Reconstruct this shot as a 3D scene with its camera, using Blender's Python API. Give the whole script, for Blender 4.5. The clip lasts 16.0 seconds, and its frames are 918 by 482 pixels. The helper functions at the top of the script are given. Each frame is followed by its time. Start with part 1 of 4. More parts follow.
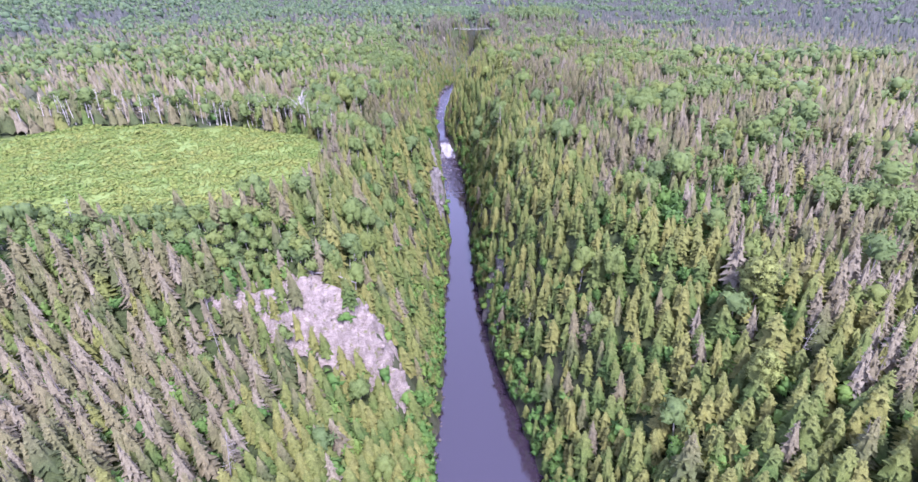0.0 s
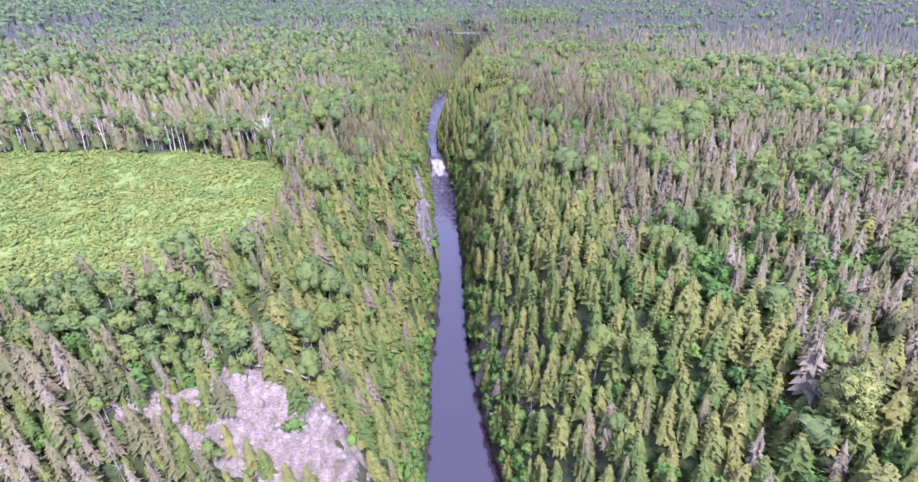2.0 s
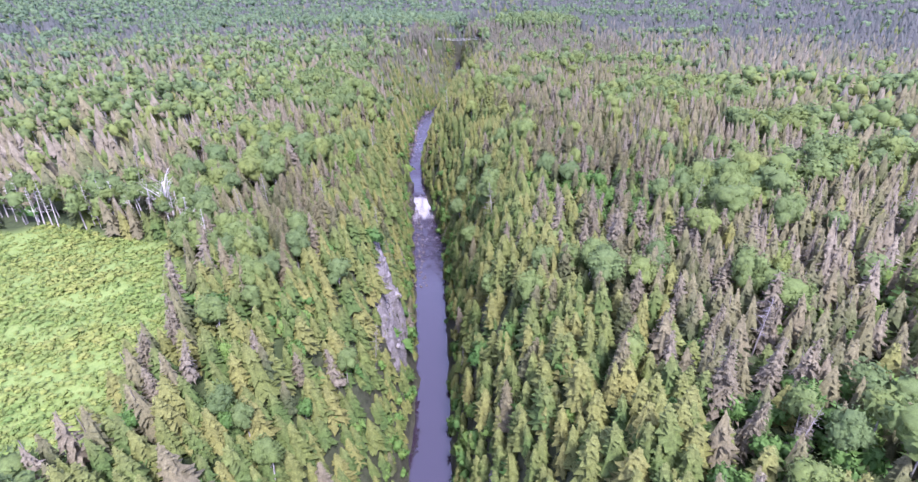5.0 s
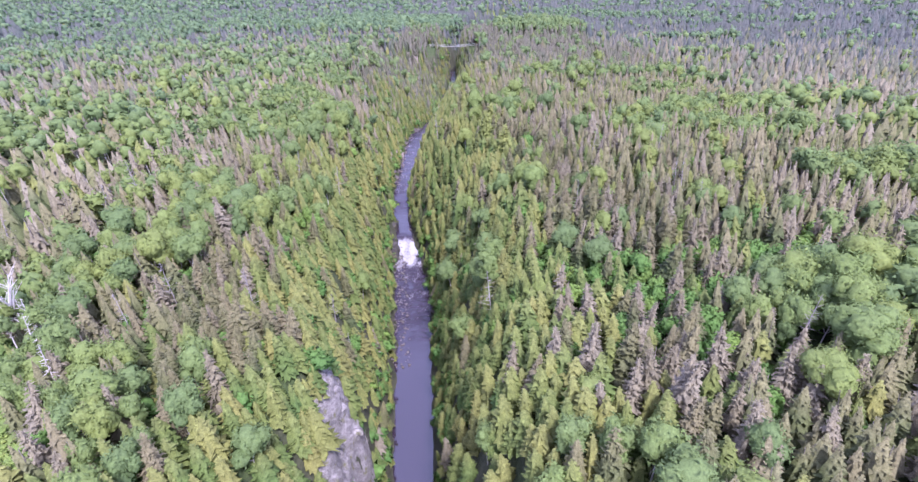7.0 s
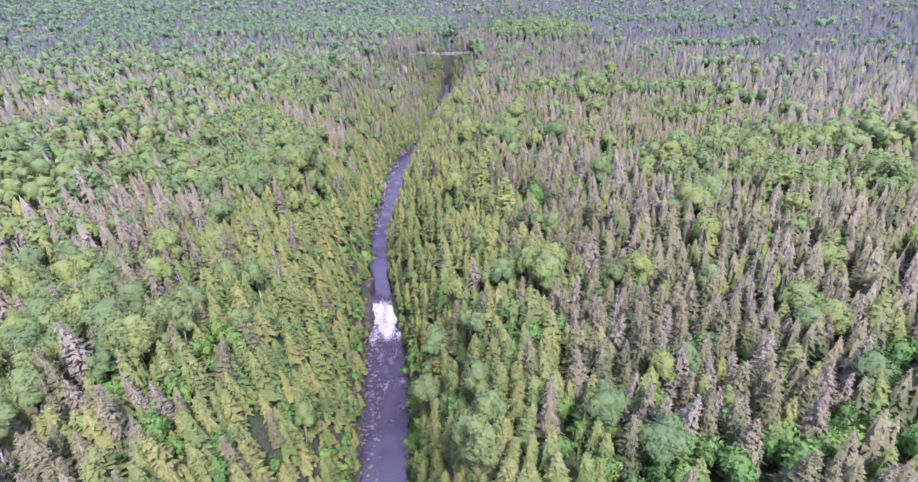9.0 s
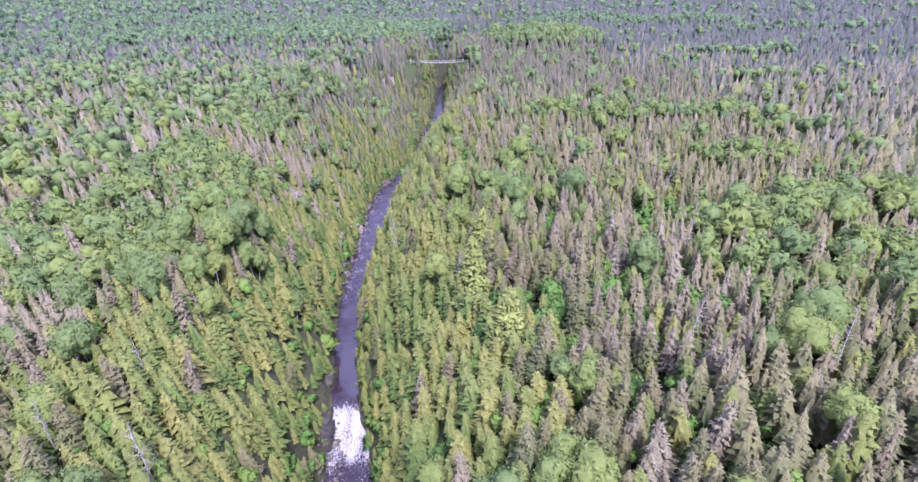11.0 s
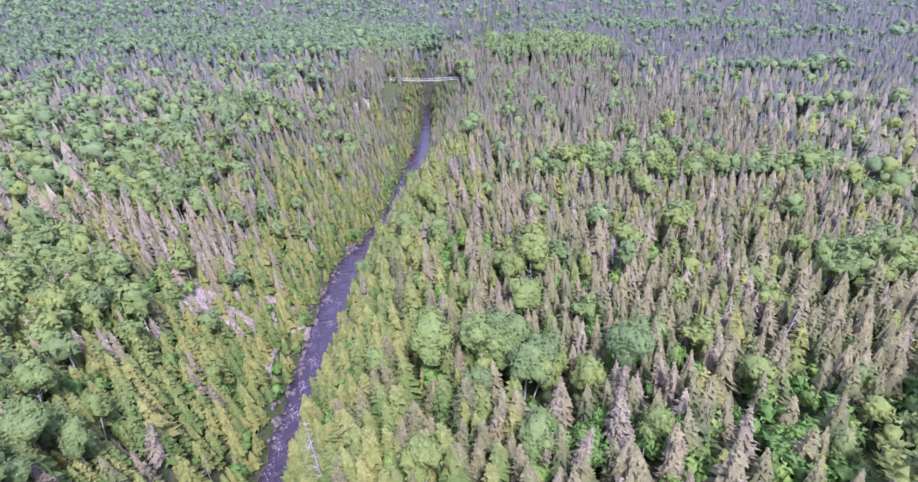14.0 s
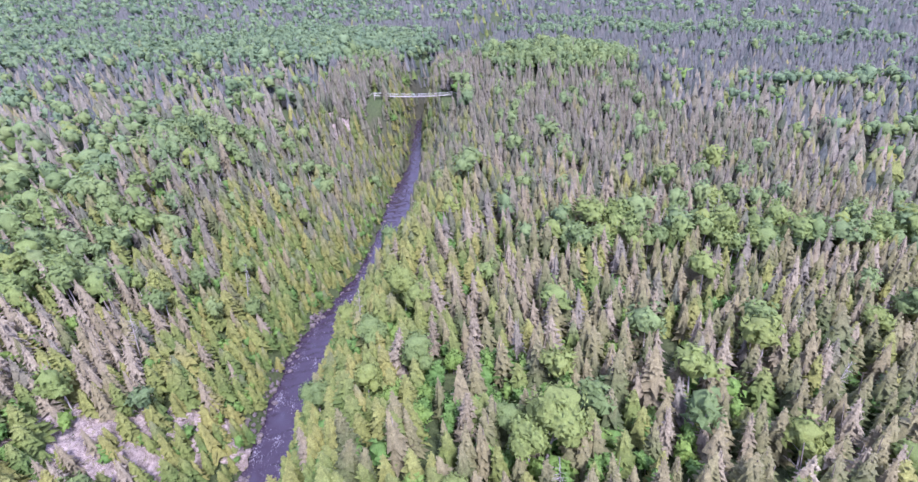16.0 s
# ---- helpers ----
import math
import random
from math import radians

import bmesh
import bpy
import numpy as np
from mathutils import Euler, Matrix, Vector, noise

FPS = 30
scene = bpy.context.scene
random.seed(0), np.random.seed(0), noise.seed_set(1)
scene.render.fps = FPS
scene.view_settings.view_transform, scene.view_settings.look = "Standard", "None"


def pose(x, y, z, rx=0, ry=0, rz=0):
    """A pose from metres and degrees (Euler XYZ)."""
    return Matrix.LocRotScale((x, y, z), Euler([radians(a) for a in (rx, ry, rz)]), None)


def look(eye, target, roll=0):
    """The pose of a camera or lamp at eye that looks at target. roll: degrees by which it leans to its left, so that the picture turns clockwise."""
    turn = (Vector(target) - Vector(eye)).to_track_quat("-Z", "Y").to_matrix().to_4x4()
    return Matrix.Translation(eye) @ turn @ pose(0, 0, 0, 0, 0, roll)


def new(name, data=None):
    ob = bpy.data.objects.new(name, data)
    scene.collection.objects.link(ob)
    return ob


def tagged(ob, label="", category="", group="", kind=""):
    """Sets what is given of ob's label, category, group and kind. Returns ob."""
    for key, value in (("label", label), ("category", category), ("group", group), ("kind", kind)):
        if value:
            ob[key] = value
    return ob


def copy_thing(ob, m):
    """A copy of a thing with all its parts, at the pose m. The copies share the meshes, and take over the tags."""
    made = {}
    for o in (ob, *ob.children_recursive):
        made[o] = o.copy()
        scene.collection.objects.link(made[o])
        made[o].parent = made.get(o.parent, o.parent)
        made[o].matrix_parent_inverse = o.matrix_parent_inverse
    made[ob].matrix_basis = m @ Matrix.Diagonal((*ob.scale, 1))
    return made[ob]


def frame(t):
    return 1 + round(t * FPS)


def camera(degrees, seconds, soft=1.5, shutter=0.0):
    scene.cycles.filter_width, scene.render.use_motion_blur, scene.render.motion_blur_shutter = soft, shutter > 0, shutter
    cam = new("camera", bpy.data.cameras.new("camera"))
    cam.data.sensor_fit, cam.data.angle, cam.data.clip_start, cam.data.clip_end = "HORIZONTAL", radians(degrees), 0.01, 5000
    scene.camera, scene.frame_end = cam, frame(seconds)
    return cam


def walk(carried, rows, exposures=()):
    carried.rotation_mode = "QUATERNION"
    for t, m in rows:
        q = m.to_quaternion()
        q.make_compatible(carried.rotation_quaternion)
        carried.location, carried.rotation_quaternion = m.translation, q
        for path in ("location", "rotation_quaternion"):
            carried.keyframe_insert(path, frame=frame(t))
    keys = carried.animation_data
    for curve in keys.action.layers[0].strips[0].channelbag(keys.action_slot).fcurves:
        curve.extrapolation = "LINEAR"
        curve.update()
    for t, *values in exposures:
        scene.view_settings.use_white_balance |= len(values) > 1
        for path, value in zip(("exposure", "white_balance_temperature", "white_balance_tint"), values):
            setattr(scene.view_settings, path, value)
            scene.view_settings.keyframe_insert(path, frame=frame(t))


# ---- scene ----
# camera: seconds, x, y, z in metres, yaw, pitch, lean in degrees
cam = camera(82.0, 16.0)
ROWS = [
    (0.0, -0.00, 0.00, 105.00, 0.000, -27.484, -0.335),
    (0.5, 0.79, 7.14, 105.15, -0.050, -27.500, -0.347),
    (1.0, 1.49, 14.11, 105.22, -0.111, -27.477, -0.330),
    (1.5, 2.15, 21.98, 105.21, -0.214, -27.440, -0.289),
    (2.0, 2.83, 30.13, 105.15, -0.296, -27.420, -0.266),
    (2.5, 3.61, 39.15, 105.05, -0.391, -27.395, -0.268),
    (3.0, 4.30, 47.55, 105.07, -0.450, -27.385, -0.275),
    (3.5, 5.05, 56.63, 105.00, -0.561, -27.358, -0.241),
    (6.0, 8.47, 109.29, 104.76, -1.026, -27.488, 0.320),
    (6.5, 9.34, 120.54, 104.76, -1.086, -27.463, 0.346),
    (7.0, 10.17, 131.32, 104.74, -1.132, -27.495, 0.338),
    (7.5, 11.02, 142.99, 104.74, -1.233, -27.485, 0.278),
    (8.0, 12.01, 154.48, 104.73, -1.273, -27.507, 0.236),
    (8.5, 12.90, 165.32, 104.70, -1.316, -27.543, 0.216),
    (9.0, 13.80, 176.70, 104.77, -1.378, -27.566, 0.208),
    (11.5, 18.83, 234.13, 104.99, -1.561, -27.850, 0.306),
    (12.0, 19.80, 244.51, 105.05, -1.629, -27.855, 0.312),
    (12.5, 20.65, 255.02, 105.02, -1.731, -27.915, 0.318),
    (13.0, 21.43, 265.59, 105.08, -1.804, -27.980, 0.294),
    (13.5, 22.18, 276.31, 105.05, -1.884, -28.044, 0.286),
    (14.0, 22.82, 287.23, 105.24, -1.958, -28.095, 0.265),
    (14.5, 23.53, 297.50, 105.36, -1.964, -28.185, 0.242),
    (15.0, 24.30, 307.75, 105.23, -2.008, -28.216, 0.260),
    (15.5, 25.08, 318.23, 104.95, -2.071, -28.253, 0.271),
    (16.0, 26.00, 329.00, 104.90, -2.106, -28.268, 0.245),
]
walk(cam, [(t, pose(x, y, z, 90 + pitch, lean, yaw)) for t, x, y, z, yaw, pitch, lean in ROWS], [(0.0, 1.78, 5560, 31), (16.0, 1.78, 5560, 31)])

# ---- light: a thin overcast over the whole valley ----
world = bpy.data.worlds.new("overcast_sky")
scene.world = world
world.use_nodes = True
wt = world.node_tree
wt.nodes.clear()
w_out = wt.nodes.new("ShaderNodeOutputWorld")
w_bg = wt.nodes.new("ShaderNodeBackground")
w_sky = wt.nodes.new("ShaderNodeTexSky")
w_sky.sky_type, w_sky.sun_disc = "NISHITA", False
w_sky.sun_elevation, w_sky.sun_rotation = radians(56), radians(163)
w_sky.air_density, w_sky.dust_density, w_sky.ozone_density = 1.0, 3.0, 1.5
w_mix = wt.nodes.new("ShaderNodeMix")
w_mix.data_type = "RGBA"
w_mix.inputs["Factor"].default_value = 0.62
w_mix.inputs["B"].default_value = (7.0, 7.5, 10.9, 1)
wt.links.new(w_sky.outputs["Color"], w_mix.inputs["A"])
wt.links.new(w_mix.outputs["Result"], w_bg.inputs["Color"])
w_bg.inputs["Strength"].default_value = 0.09
wt.links.new(w_bg.outputs["Background"], w_out.inputs["Surface"])

sun = new("sun", bpy.data.lights.new("sun", "SUN"))
sun.data.energy, sun.data.angle, sun.data.color = 2.9, radians(10), (1.0, 0.95, 0.86)
sun.matrix_world = look((48, -160, 245), (0, 0, 0))

# ---- materials ----


def material(name):
    mat = bpy.data.materials.new(name)
    mat.use_nodes = True
    mat.node_tree.nodes.clear()
    return mat, mat.node_tree


def node(tree, kind, **values):
    n = tree.nodes.new(kind)
    for key, value in values.items():
        n.inputs[key].default_value = value
    return n


def ramp(tree, factor, stops):
    n = tree.nodes.new("ShaderNodeValToRGB")
    while len(n.color_ramp.elements) < len(stops):
        n.color_ramp.elements.new(0.5)
    for e, (p, c) in zip(n.color_ramp.elements, stops):
        e.position, e.color = p, (*c, 1)
    tree.links.new(factor, n.inputs["Fac"])
    return n.outputs["Color"]


def noise_tex(tree, scale, detail=3.0, rough=0.55, stretch=None):
    geo = tree.nodes.new("ShaderNodeNewGeometry")
    n = node(tree, "ShaderNodeTexNoise", Scale=scale, Detail=detail, Roughness=rough)
    if stretch:
        m = tree.nodes.new("ShaderNodeMapping")
        m.inputs["Scale"].default_value = stretch
        tree.links.new(geo.outputs["Position"], m.inputs["Vector"])
        tree.links.new(m.outputs["Vector"], n.inputs["Vector"])
    else:
        tree.links.new(geo.outputs["Position"], n.inputs["Vector"])
    return n.outputs["Fac"]


def mixed(tree, factor, a, b, blend="MIX"):
    n = tree.nodes.new("ShaderNodeMix")
    n.data_type, n.blend_type = "RGBA", blend
    for key, value in (("Factor", factor), ("A", a), ("B", b)):
        if isinstance(value, (int, float)):
            n.inputs[key].default_value = value
        elif isinstance(value, tuple):
            n.inputs[key].default_value = (*value, 1)
        else:
            tree.links.new(value, n.inputs[key])
    return n.outputs["Result"]


def finish(mat, tree, color, rough=0.8, bump=None, strength=0.4, depth=0.1, through_light=0.0, spec=0.3):
    out = tree.nodes.new("ShaderNodeOutputMaterial")
    p = tree.nodes.new("ShaderNodeBsdfPrincipled")
    if isinstance(color, tuple):
        p.inputs["Base Color"].default_value = (*color, 1)
    else:
        tree.links.new(color, p.inputs["Base Color"])
    if isinstance(rough, float):
        p.inputs["Roughness"].default_value = rough
    else:
        tree.links.new(rough, p.inputs["Roughness"])
    p.inputs["Specular IOR Level"].default_value = spec
    if bump is not None:
        b = tree.nodes.new("ShaderNodeBump")
        b.inputs["Strength"].default_value, b.inputs["Distance"].default_value = strength, depth
        tree.links.new(bump, b.inputs["Height"])
        tree.links.new(b.outputs["Normal"], p.inputs["Normal"])
    shader = p.outputs["BSDF"]
    if through_light:
        t = tree.nodes.new("ShaderNodeBsdfTranslucent")
        if isinstance(color, tuple):
            t.inputs["Color"].default_value = (*color, 1)
        else:
            tree.links.new(color, t.inputs["Color"])
        m = tree.nodes.new("ShaderNodeMixShader")
        m.inputs["Fac"].default_value = through_light
        tree.links.new(shader, m.inputs[1])
        tree.links.new(t.outputs["BSDF"], m.inputs[2])
        shader = m.outputs["Shader"]
    tree.links.new(shader, out.inputs["Surface"])
    return mat


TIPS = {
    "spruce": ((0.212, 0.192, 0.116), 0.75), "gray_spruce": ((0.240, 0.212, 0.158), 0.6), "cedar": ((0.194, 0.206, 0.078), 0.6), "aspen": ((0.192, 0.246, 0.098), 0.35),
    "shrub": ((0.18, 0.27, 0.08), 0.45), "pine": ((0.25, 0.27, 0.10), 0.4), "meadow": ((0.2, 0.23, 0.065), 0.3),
    # far and middle tips are greyed to match the painted haze
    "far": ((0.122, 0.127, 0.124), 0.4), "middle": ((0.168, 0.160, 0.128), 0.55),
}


def foliage(name, stops, single, kind, fine=1.3, through_light=0.22):
    """Foliage whose hue goes from tree to tree along the stops, with lighter and darker sprays in each crown."""
    mat, tree = material(name)
    if single:
        pick = tree.nodes.new("ShaderNodeObjectInfo").outputs["Random"]
    else:
        at = tree.nodes.new("ShaderNodeAttribute")
        at.attribute_name = "tint"
        pick = at.outputs["Fac"]
    base = ramp(tree, pick, stops)
    # crowns lighten upwards: browned or fresh needles, plus top light painted in
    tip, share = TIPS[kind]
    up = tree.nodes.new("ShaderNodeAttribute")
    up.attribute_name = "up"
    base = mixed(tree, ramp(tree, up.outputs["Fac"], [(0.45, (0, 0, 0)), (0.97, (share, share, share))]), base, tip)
    # leaves blend more softly than needled boughs
    lo, hi = (0.84, 1.14) if kind in ("aspen", "shrub", "meadow") else (0.74, 1.22)
    grain = ramp(tree, noise_tex(tree, fine, 4.0), [(0.3, (lo, lo, lo)), (0.72, (hi, hi, hi * 0.96))])
    color = mixed(tree, 1.0, base, grain, "MULTIPLY")
    speck = ramp(tree, noise_tex(tree, 4.5, 3.0, 0.7), [(0.35, (lo, lo, lo)), (0.65, (hi, hi, hi * 0.97))])
    color = mixed(tree, 1.0, color, speck, "MULTIPLY")
    isl = tree.nodes.new("ShaderNodeNewGeometry").outputs["Random Per Island"]
    color = mixed(tree, 1.0, color, ramp(tree, isl, [(0.0, (0.9, 0.9, 0.9)), (1.0, (1.09, 1.09, 1.06))]), "MULTIPLY")
    if kind == "meadow":
        drift = noise_tex(tree, 0.09, 4.0, 0.6)
        color = mixed(tree, 1.0, color, ramp(tree, drift, [(0.36, (0.84, 0.95, 0.95)), (0.5, (1, 1, 1)), (0.64, (1.12, 1.03, 1.06))]), "MULTIPLY")
    return finish(mat, tree, color, 0.75, through_light=0.42 if kind in ("aspen", "shrub") else through_light, spec=0.15)


HUES = {
    "spruce": [(0.0, (0.068, 0.090, 0.040)), (0.35, (0.102, 0.115, 0.053)), (0.7, (0.142, 0.137, 0.074)), (1.0, (0.178, 0.157, 0.104))],
    "gray_spruce": [(0.0, (0.154, 0.136, 0.094)), (0.5, (0.194, 0.170, 0.126)), (1.0, (0.224, 0.198, 0.162))],
    "cedar": [(0.0, (0.074, 0.120, 0.037)), (0.45, (0.122, 0.153, 0.047)), (1.0, (0.190, 0.186, 0.064))],
    "aspen": [(0.0, (0.112, 0.170, 0.074)), (0.3, (0.144, 0.202, 0.080)), (0.65, (0.162, 0.220, 0.074)), (1.0, (0.206, 0.246, 0.076))],
    "shrub": [(0.0, (0.080, 0.172, 0.052)), (0.6, (0.124, 0.236, 0.064)), (1.0, (0.186, 0.276, 0.070))],
    "pine": [(0.0, (0.200, 0.236, 0.076)), (1.0, (0.236, 0.262, 0.086))],
    "meadow": [(0.0, (0.138, 0.202, 0.058)), (0.5, (0.190, 0.246, 0.066)), (1.0, (0.230, 0.264, 0.078))],
}
# spruce, dead stands and aspen of the far plateau, distance haze painted into their colours
FAR_HAZE_HUES = dict(HUES)
FAR_HAZE_HUES["spruce"] = [(0.0, (0.050, 0.066, 0.066)), (0.5, (0.076, 0.086, 0.086)), (1.0, (0.104, 0.104, 0.106))]
FAR_HAZE_HUES["gray_spruce"] = [(0.0, (0.078, 0.083, 0.086)), (1.0, (0.112, 0.117, 0.123))]
FAR_HAZE_HUES["aspen"] = [(0.0, (0.102, 0.170, 0.118)), (1.0, (0.158, 0.230, 0.132))]
# half-hazed blend for the woods between near and far
MID_HAZE_HUES = {k: [(p, tuple(0.55 * a + 0.45 * b for a, b in zip(c, FAR_HAZE_HUES[k][min(i, len(FAR_HAZE_HUES[k]) - 1)][1]))) for i, (p, c) in enumerate(HUES[k])] for k in ("spruce", "gray_spruce", "cedar", "aspen")}
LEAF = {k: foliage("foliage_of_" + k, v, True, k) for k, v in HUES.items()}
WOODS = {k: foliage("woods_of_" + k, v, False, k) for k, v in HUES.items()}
FAR_WOODS = {k: foliage("far_woods_of_" + k, FAR_HAZE_HUES[k], False, "aspen" if k == "aspen" else "far") for k in ("spruce", "gray_spruce", "cedar", "aspen")}

MID_WOODS = {k: foliage("middle_woods_of_" + k, MID_HAZE_HUES[k], False, "aspen" if k == "aspen" else "middle") for k in MID_HAZE_HUES}


def bark(name, dark, light, scale=2.0):
    mat, tree = material(name)
    fac = noise_tex(tree, scale, 4.0, 0.6, (1, 1, 0.35))
    return finish(mat, tree, ramp(tree, fac, [(0.3, dark), (0.65, light)]), 0.85, fac, 0.5, 0.05)


BARK_DARK = bark("gray_brown_bark", (0.09, 0.075, 0.065), (0.22, 0.19, 0.17))
BARK_PALE = bark("pale_birch_bark", (0.2, 0.18, 0.175), (0.45, 0.42, 0.41))
BARK_WHITE = bark("white_birch_bark", (0.3, 0.27, 0.265), (0.56, 0.52, 0.51))
BARK_DEAD = bark("weathered_dead_wood", (0.15, 0.135, 0.13), (0.32, 0.29, 0.285))


def ground_material():
    mat, tree = material("forest_floor")
    big = noise_tex(tree, 0.06, 4.0)
    small = noise_tex(tree, 1.1, 5.0, 0.65)
    a = ramp(tree, small, [(0.3, (0.018, 0.022, 0.010)), (0.55, (0.040, 0.047, 0.020)), (0.8, (0.075, 0.074, 0.042))])
    b = ramp(tree, small, [(0.3, (0.024, 0.040, 0.012)), (0.7, (0.056, 0.09, 0.026))])
    soil = mixed(tree, big, a, b)
    # bare rock shows where the ground is steep
    geo = tree.nodes.new("ShaderNodeNewGeometry")
    sep = tree.nodes.new("ShaderNodeSeparateXYZ")
    tree.links.new(geo.outputs["True Normal"], sep.inputs["Vector"])
    steep = ramp(tree, sep.outputs["Z"], [(0.28, (1, 1, 1)), (0.5, (0, 0, 0))])
    rock = ramp(tree, noise_tex(tree, 0.7, 6.0, 0.7), [(0.3, (0.03, 0.034, 0.02)), (0.7, (0.085, 0.085, 0.055))])
    at = tree.nodes.new("ShaderNodeAttribute")
    at.attribute_name = "grass"
    turf = ramp(tree, noise_tex(tree, 0.8, 5.0, 0.65), [(0.3, (0.125, 0.185, 0.05)), (0.55, (0.165, 0.22, 0.06)), (0.75, (0.2, 0.235, 0.076))])
    soil = mixed(tree, at.outputs["Fac"], soil, turf)
    return finish(mat, tree, mixed(tree, steep, soil, rock), 0.95, small, 0.8, 0.4)


def rock_material(name, dark, mid, light):
    mat, tree = material(name)
    a = noise_tex(tree, 0.35, 6.0, 0.7)
    b = noise_tex(tree, 2.2, 6.0, 0.7, (1, 1, 2.2))
    c = noise_tex(tree, 1.1, 8.0, 0.75, (1, 1, 0.5))
    color = mixed(tree, a, ramp(tree, c, [(0.34, dark), (0.5, mid), (0.6, light)]), ramp(tree, b, [(0.4, mid), (0.6, light)]))
    crack = ramp(tree, noise_tex(tree, 0.5, 8.0, 0.8, (1, 1, 3)), [(0.47, (1, 1, 1)), (0.5, (0.35, 0.33, 0.32)), (0.53, (1, 1, 1))])
    color = mixed(tree, 1.0, color, crack, "MULTIPLY")
    lichen = ramp(tree, noise_tex(tree, 0.8, 5.0, 0.65), [(0.56, (0, 0, 0)), (0.66, (1, 1, 1))])
    color = mixed(tree, lichen, color, (0.13, 0.13, 0.055))
    return finish(mat, tree, color, 0.9, b, 0.9, 0.35)


GROUND = ground_material()
ROCK_PINK = rock_material("pinkish_bare_rock", (0.11, 0.086, 0.077), (0.22, 0.18, 0.165), (0.345, 0.295, 0.278))
ROCK_GRAY = rock_material("gray_cliff_rock", (0.08, 0.072, 0.074), (0.21, 0.19, 0.192), (0.36, 0.33, 0.335))
ROCK_DARK = rock_material("dark_river_rock", (0.02, 0.018, 0.02), (0.05, 0.044, 0.046), (0.10, 0.09, 0.094))
STONE = rock_material("pale_shore_stone", (0.05, 0.042, 0.046), (0.11, 0.092, 0.10), (0.19, 0.165, 0.175))


def water_material():
    mat, tree = material("violet_peaty_river_water")
    at = tree.nodes.new("ShaderNodeAttribute")
    at.attribute_name = "white_water"
    streak = noise_tex(tree, 3.4, 6.0, 0.75, (1.0, 0.4, 1.0))
    add = node(tree, "ShaderNodeMath")
    add.operation = "ADD"
    tree.links.new(at.outputs["Fac"], add.inputs[0])
    tree.links.new(streak, add.inputs[1])
    foam = ramp(tree, add.outputs[0], [(0.76, (0, 0, 0)), (0.92, (1, 1, 1))])
    # violet of the mirrored sky is mixed into the peat-dark base colour
    color = mixed(tree, foam, (0.026, 0.018, 0.030), (0.30, 0.29, 0.34))
    rough = mixed(tree, foam, mixed(tree, at.outputs["Fac"], (0.05, 0.05, 0.05), (0.28, 0.28, 0.28)), (0.7, 0.7, 0.7))
    ripple = noise_tex(tree, 1.0, 6.0, 0.72, (1.0, 0.6, 1.0))
    height = node(tree, "ShaderNodeMath")
    height.operation = "MULTIPLY"
    lift = node(tree, "ShaderNodeMath")
    lift.operation = "MULTIPLY_ADD"
    lift.inputs[1].default_value, lift.inputs[2].default_value = 5.0, 0.04
    tree.links.new(at.outputs["Fac"], lift.inputs[0])
    tree.links.new(lift.outputs[0], height.inputs[0])
    tree.links.new(ripple, height.inputs[1])
    mat = finish(mat, tree, color, rough, height.outputs[0], 0.5, 0.35)
    # broken water mirrors less of the sky than the still pool
    surface = next(n for n in tree.nodes if n.type == "BSDF_PRINCIPLED")
    tree.links.new(ramp(tree, at.outputs["Fac"], [(0.0, (0.95, 0.95, 0.95)), (0.14, (0.45, 0.45, 0.45))]), surface.inputs["Specular IOR Level"])
    return mat


WATER = water_material()

# ---- the lie of the land ----
# river: y, middle x, half width, water level
RIVER = np.array([
    (-4000, 40, 14, 0), (-300, 22, 14, 0), (20, 10, 14, 0), (82, 7.6, 12.6, 0), (105, 5.6, 10.0, 0), (128, 3.6, 7.4, 0), (153, 1.8, 6.3, 0), (178, 1.4, 4.8, 0),
    (208, 1.0, 4.5, 0), (236, -0.6, 5.4, 0), (260, -1.6, 5.4, 0), (281, -3.2, 6.0, 0.3), (303, -5.4, 6.0, 0.8), (311, -6.4, 5.4, 1.5),
    (322, -8.8, 3.3, 7.6), (344, -11.4, 3.2, 8.8), (356, -12.8, 3.0, 10.8), (372, -11.6, 4.4, 12.8), (395, -9.8, 4.9, 14.1), (412, -9.6, 5.2, 14.8),
])
UPPER = np.array([
    (427, -8.4, 5.7, 15.1), (446, -6.2, 6.0, 15.4), (463, 1.4, 5.4, 15.8), (484, 6.0, 5.2, 16.2), (500, 7.4, 5.0, 16.6), (524, 9.2, 5.0, 17.1),
    (542, 11.0, 4.8, 17.4), (555, 12.8, 4.0, 17.6), (570, 13.8, 3.0, 17.9), (600, 13.4, 2.8, 18.4), (640, 14.0, 2.6, 19.2), (665, 22.0, 2.6, 20.0), (700, 36.0, 2.6, 21.5), (800, 62.0, 2.5, 26.0), (950, 92.0, 2.0, 32.0), (1400, 180.0, 2.0, 39.0), (4500, 300.0, 2.0, 44.0),
])
COURSE = np.vstack([RIVER, UPPER])


def along(y, column):
    """A smoothed value of the river's course."""
    total = 0
    reach = 0.35 if column == 3 else 1.0  # falls stay abrupt
    for step, weight in ((-8, 0.2), (-4, 0.2), (0, 0.2), (4, 0.2), (8, 0.2)):
        total = total + weight * np.interp(y + step * reach, COURSE[:, 0], COURSE[:, column])
    return total


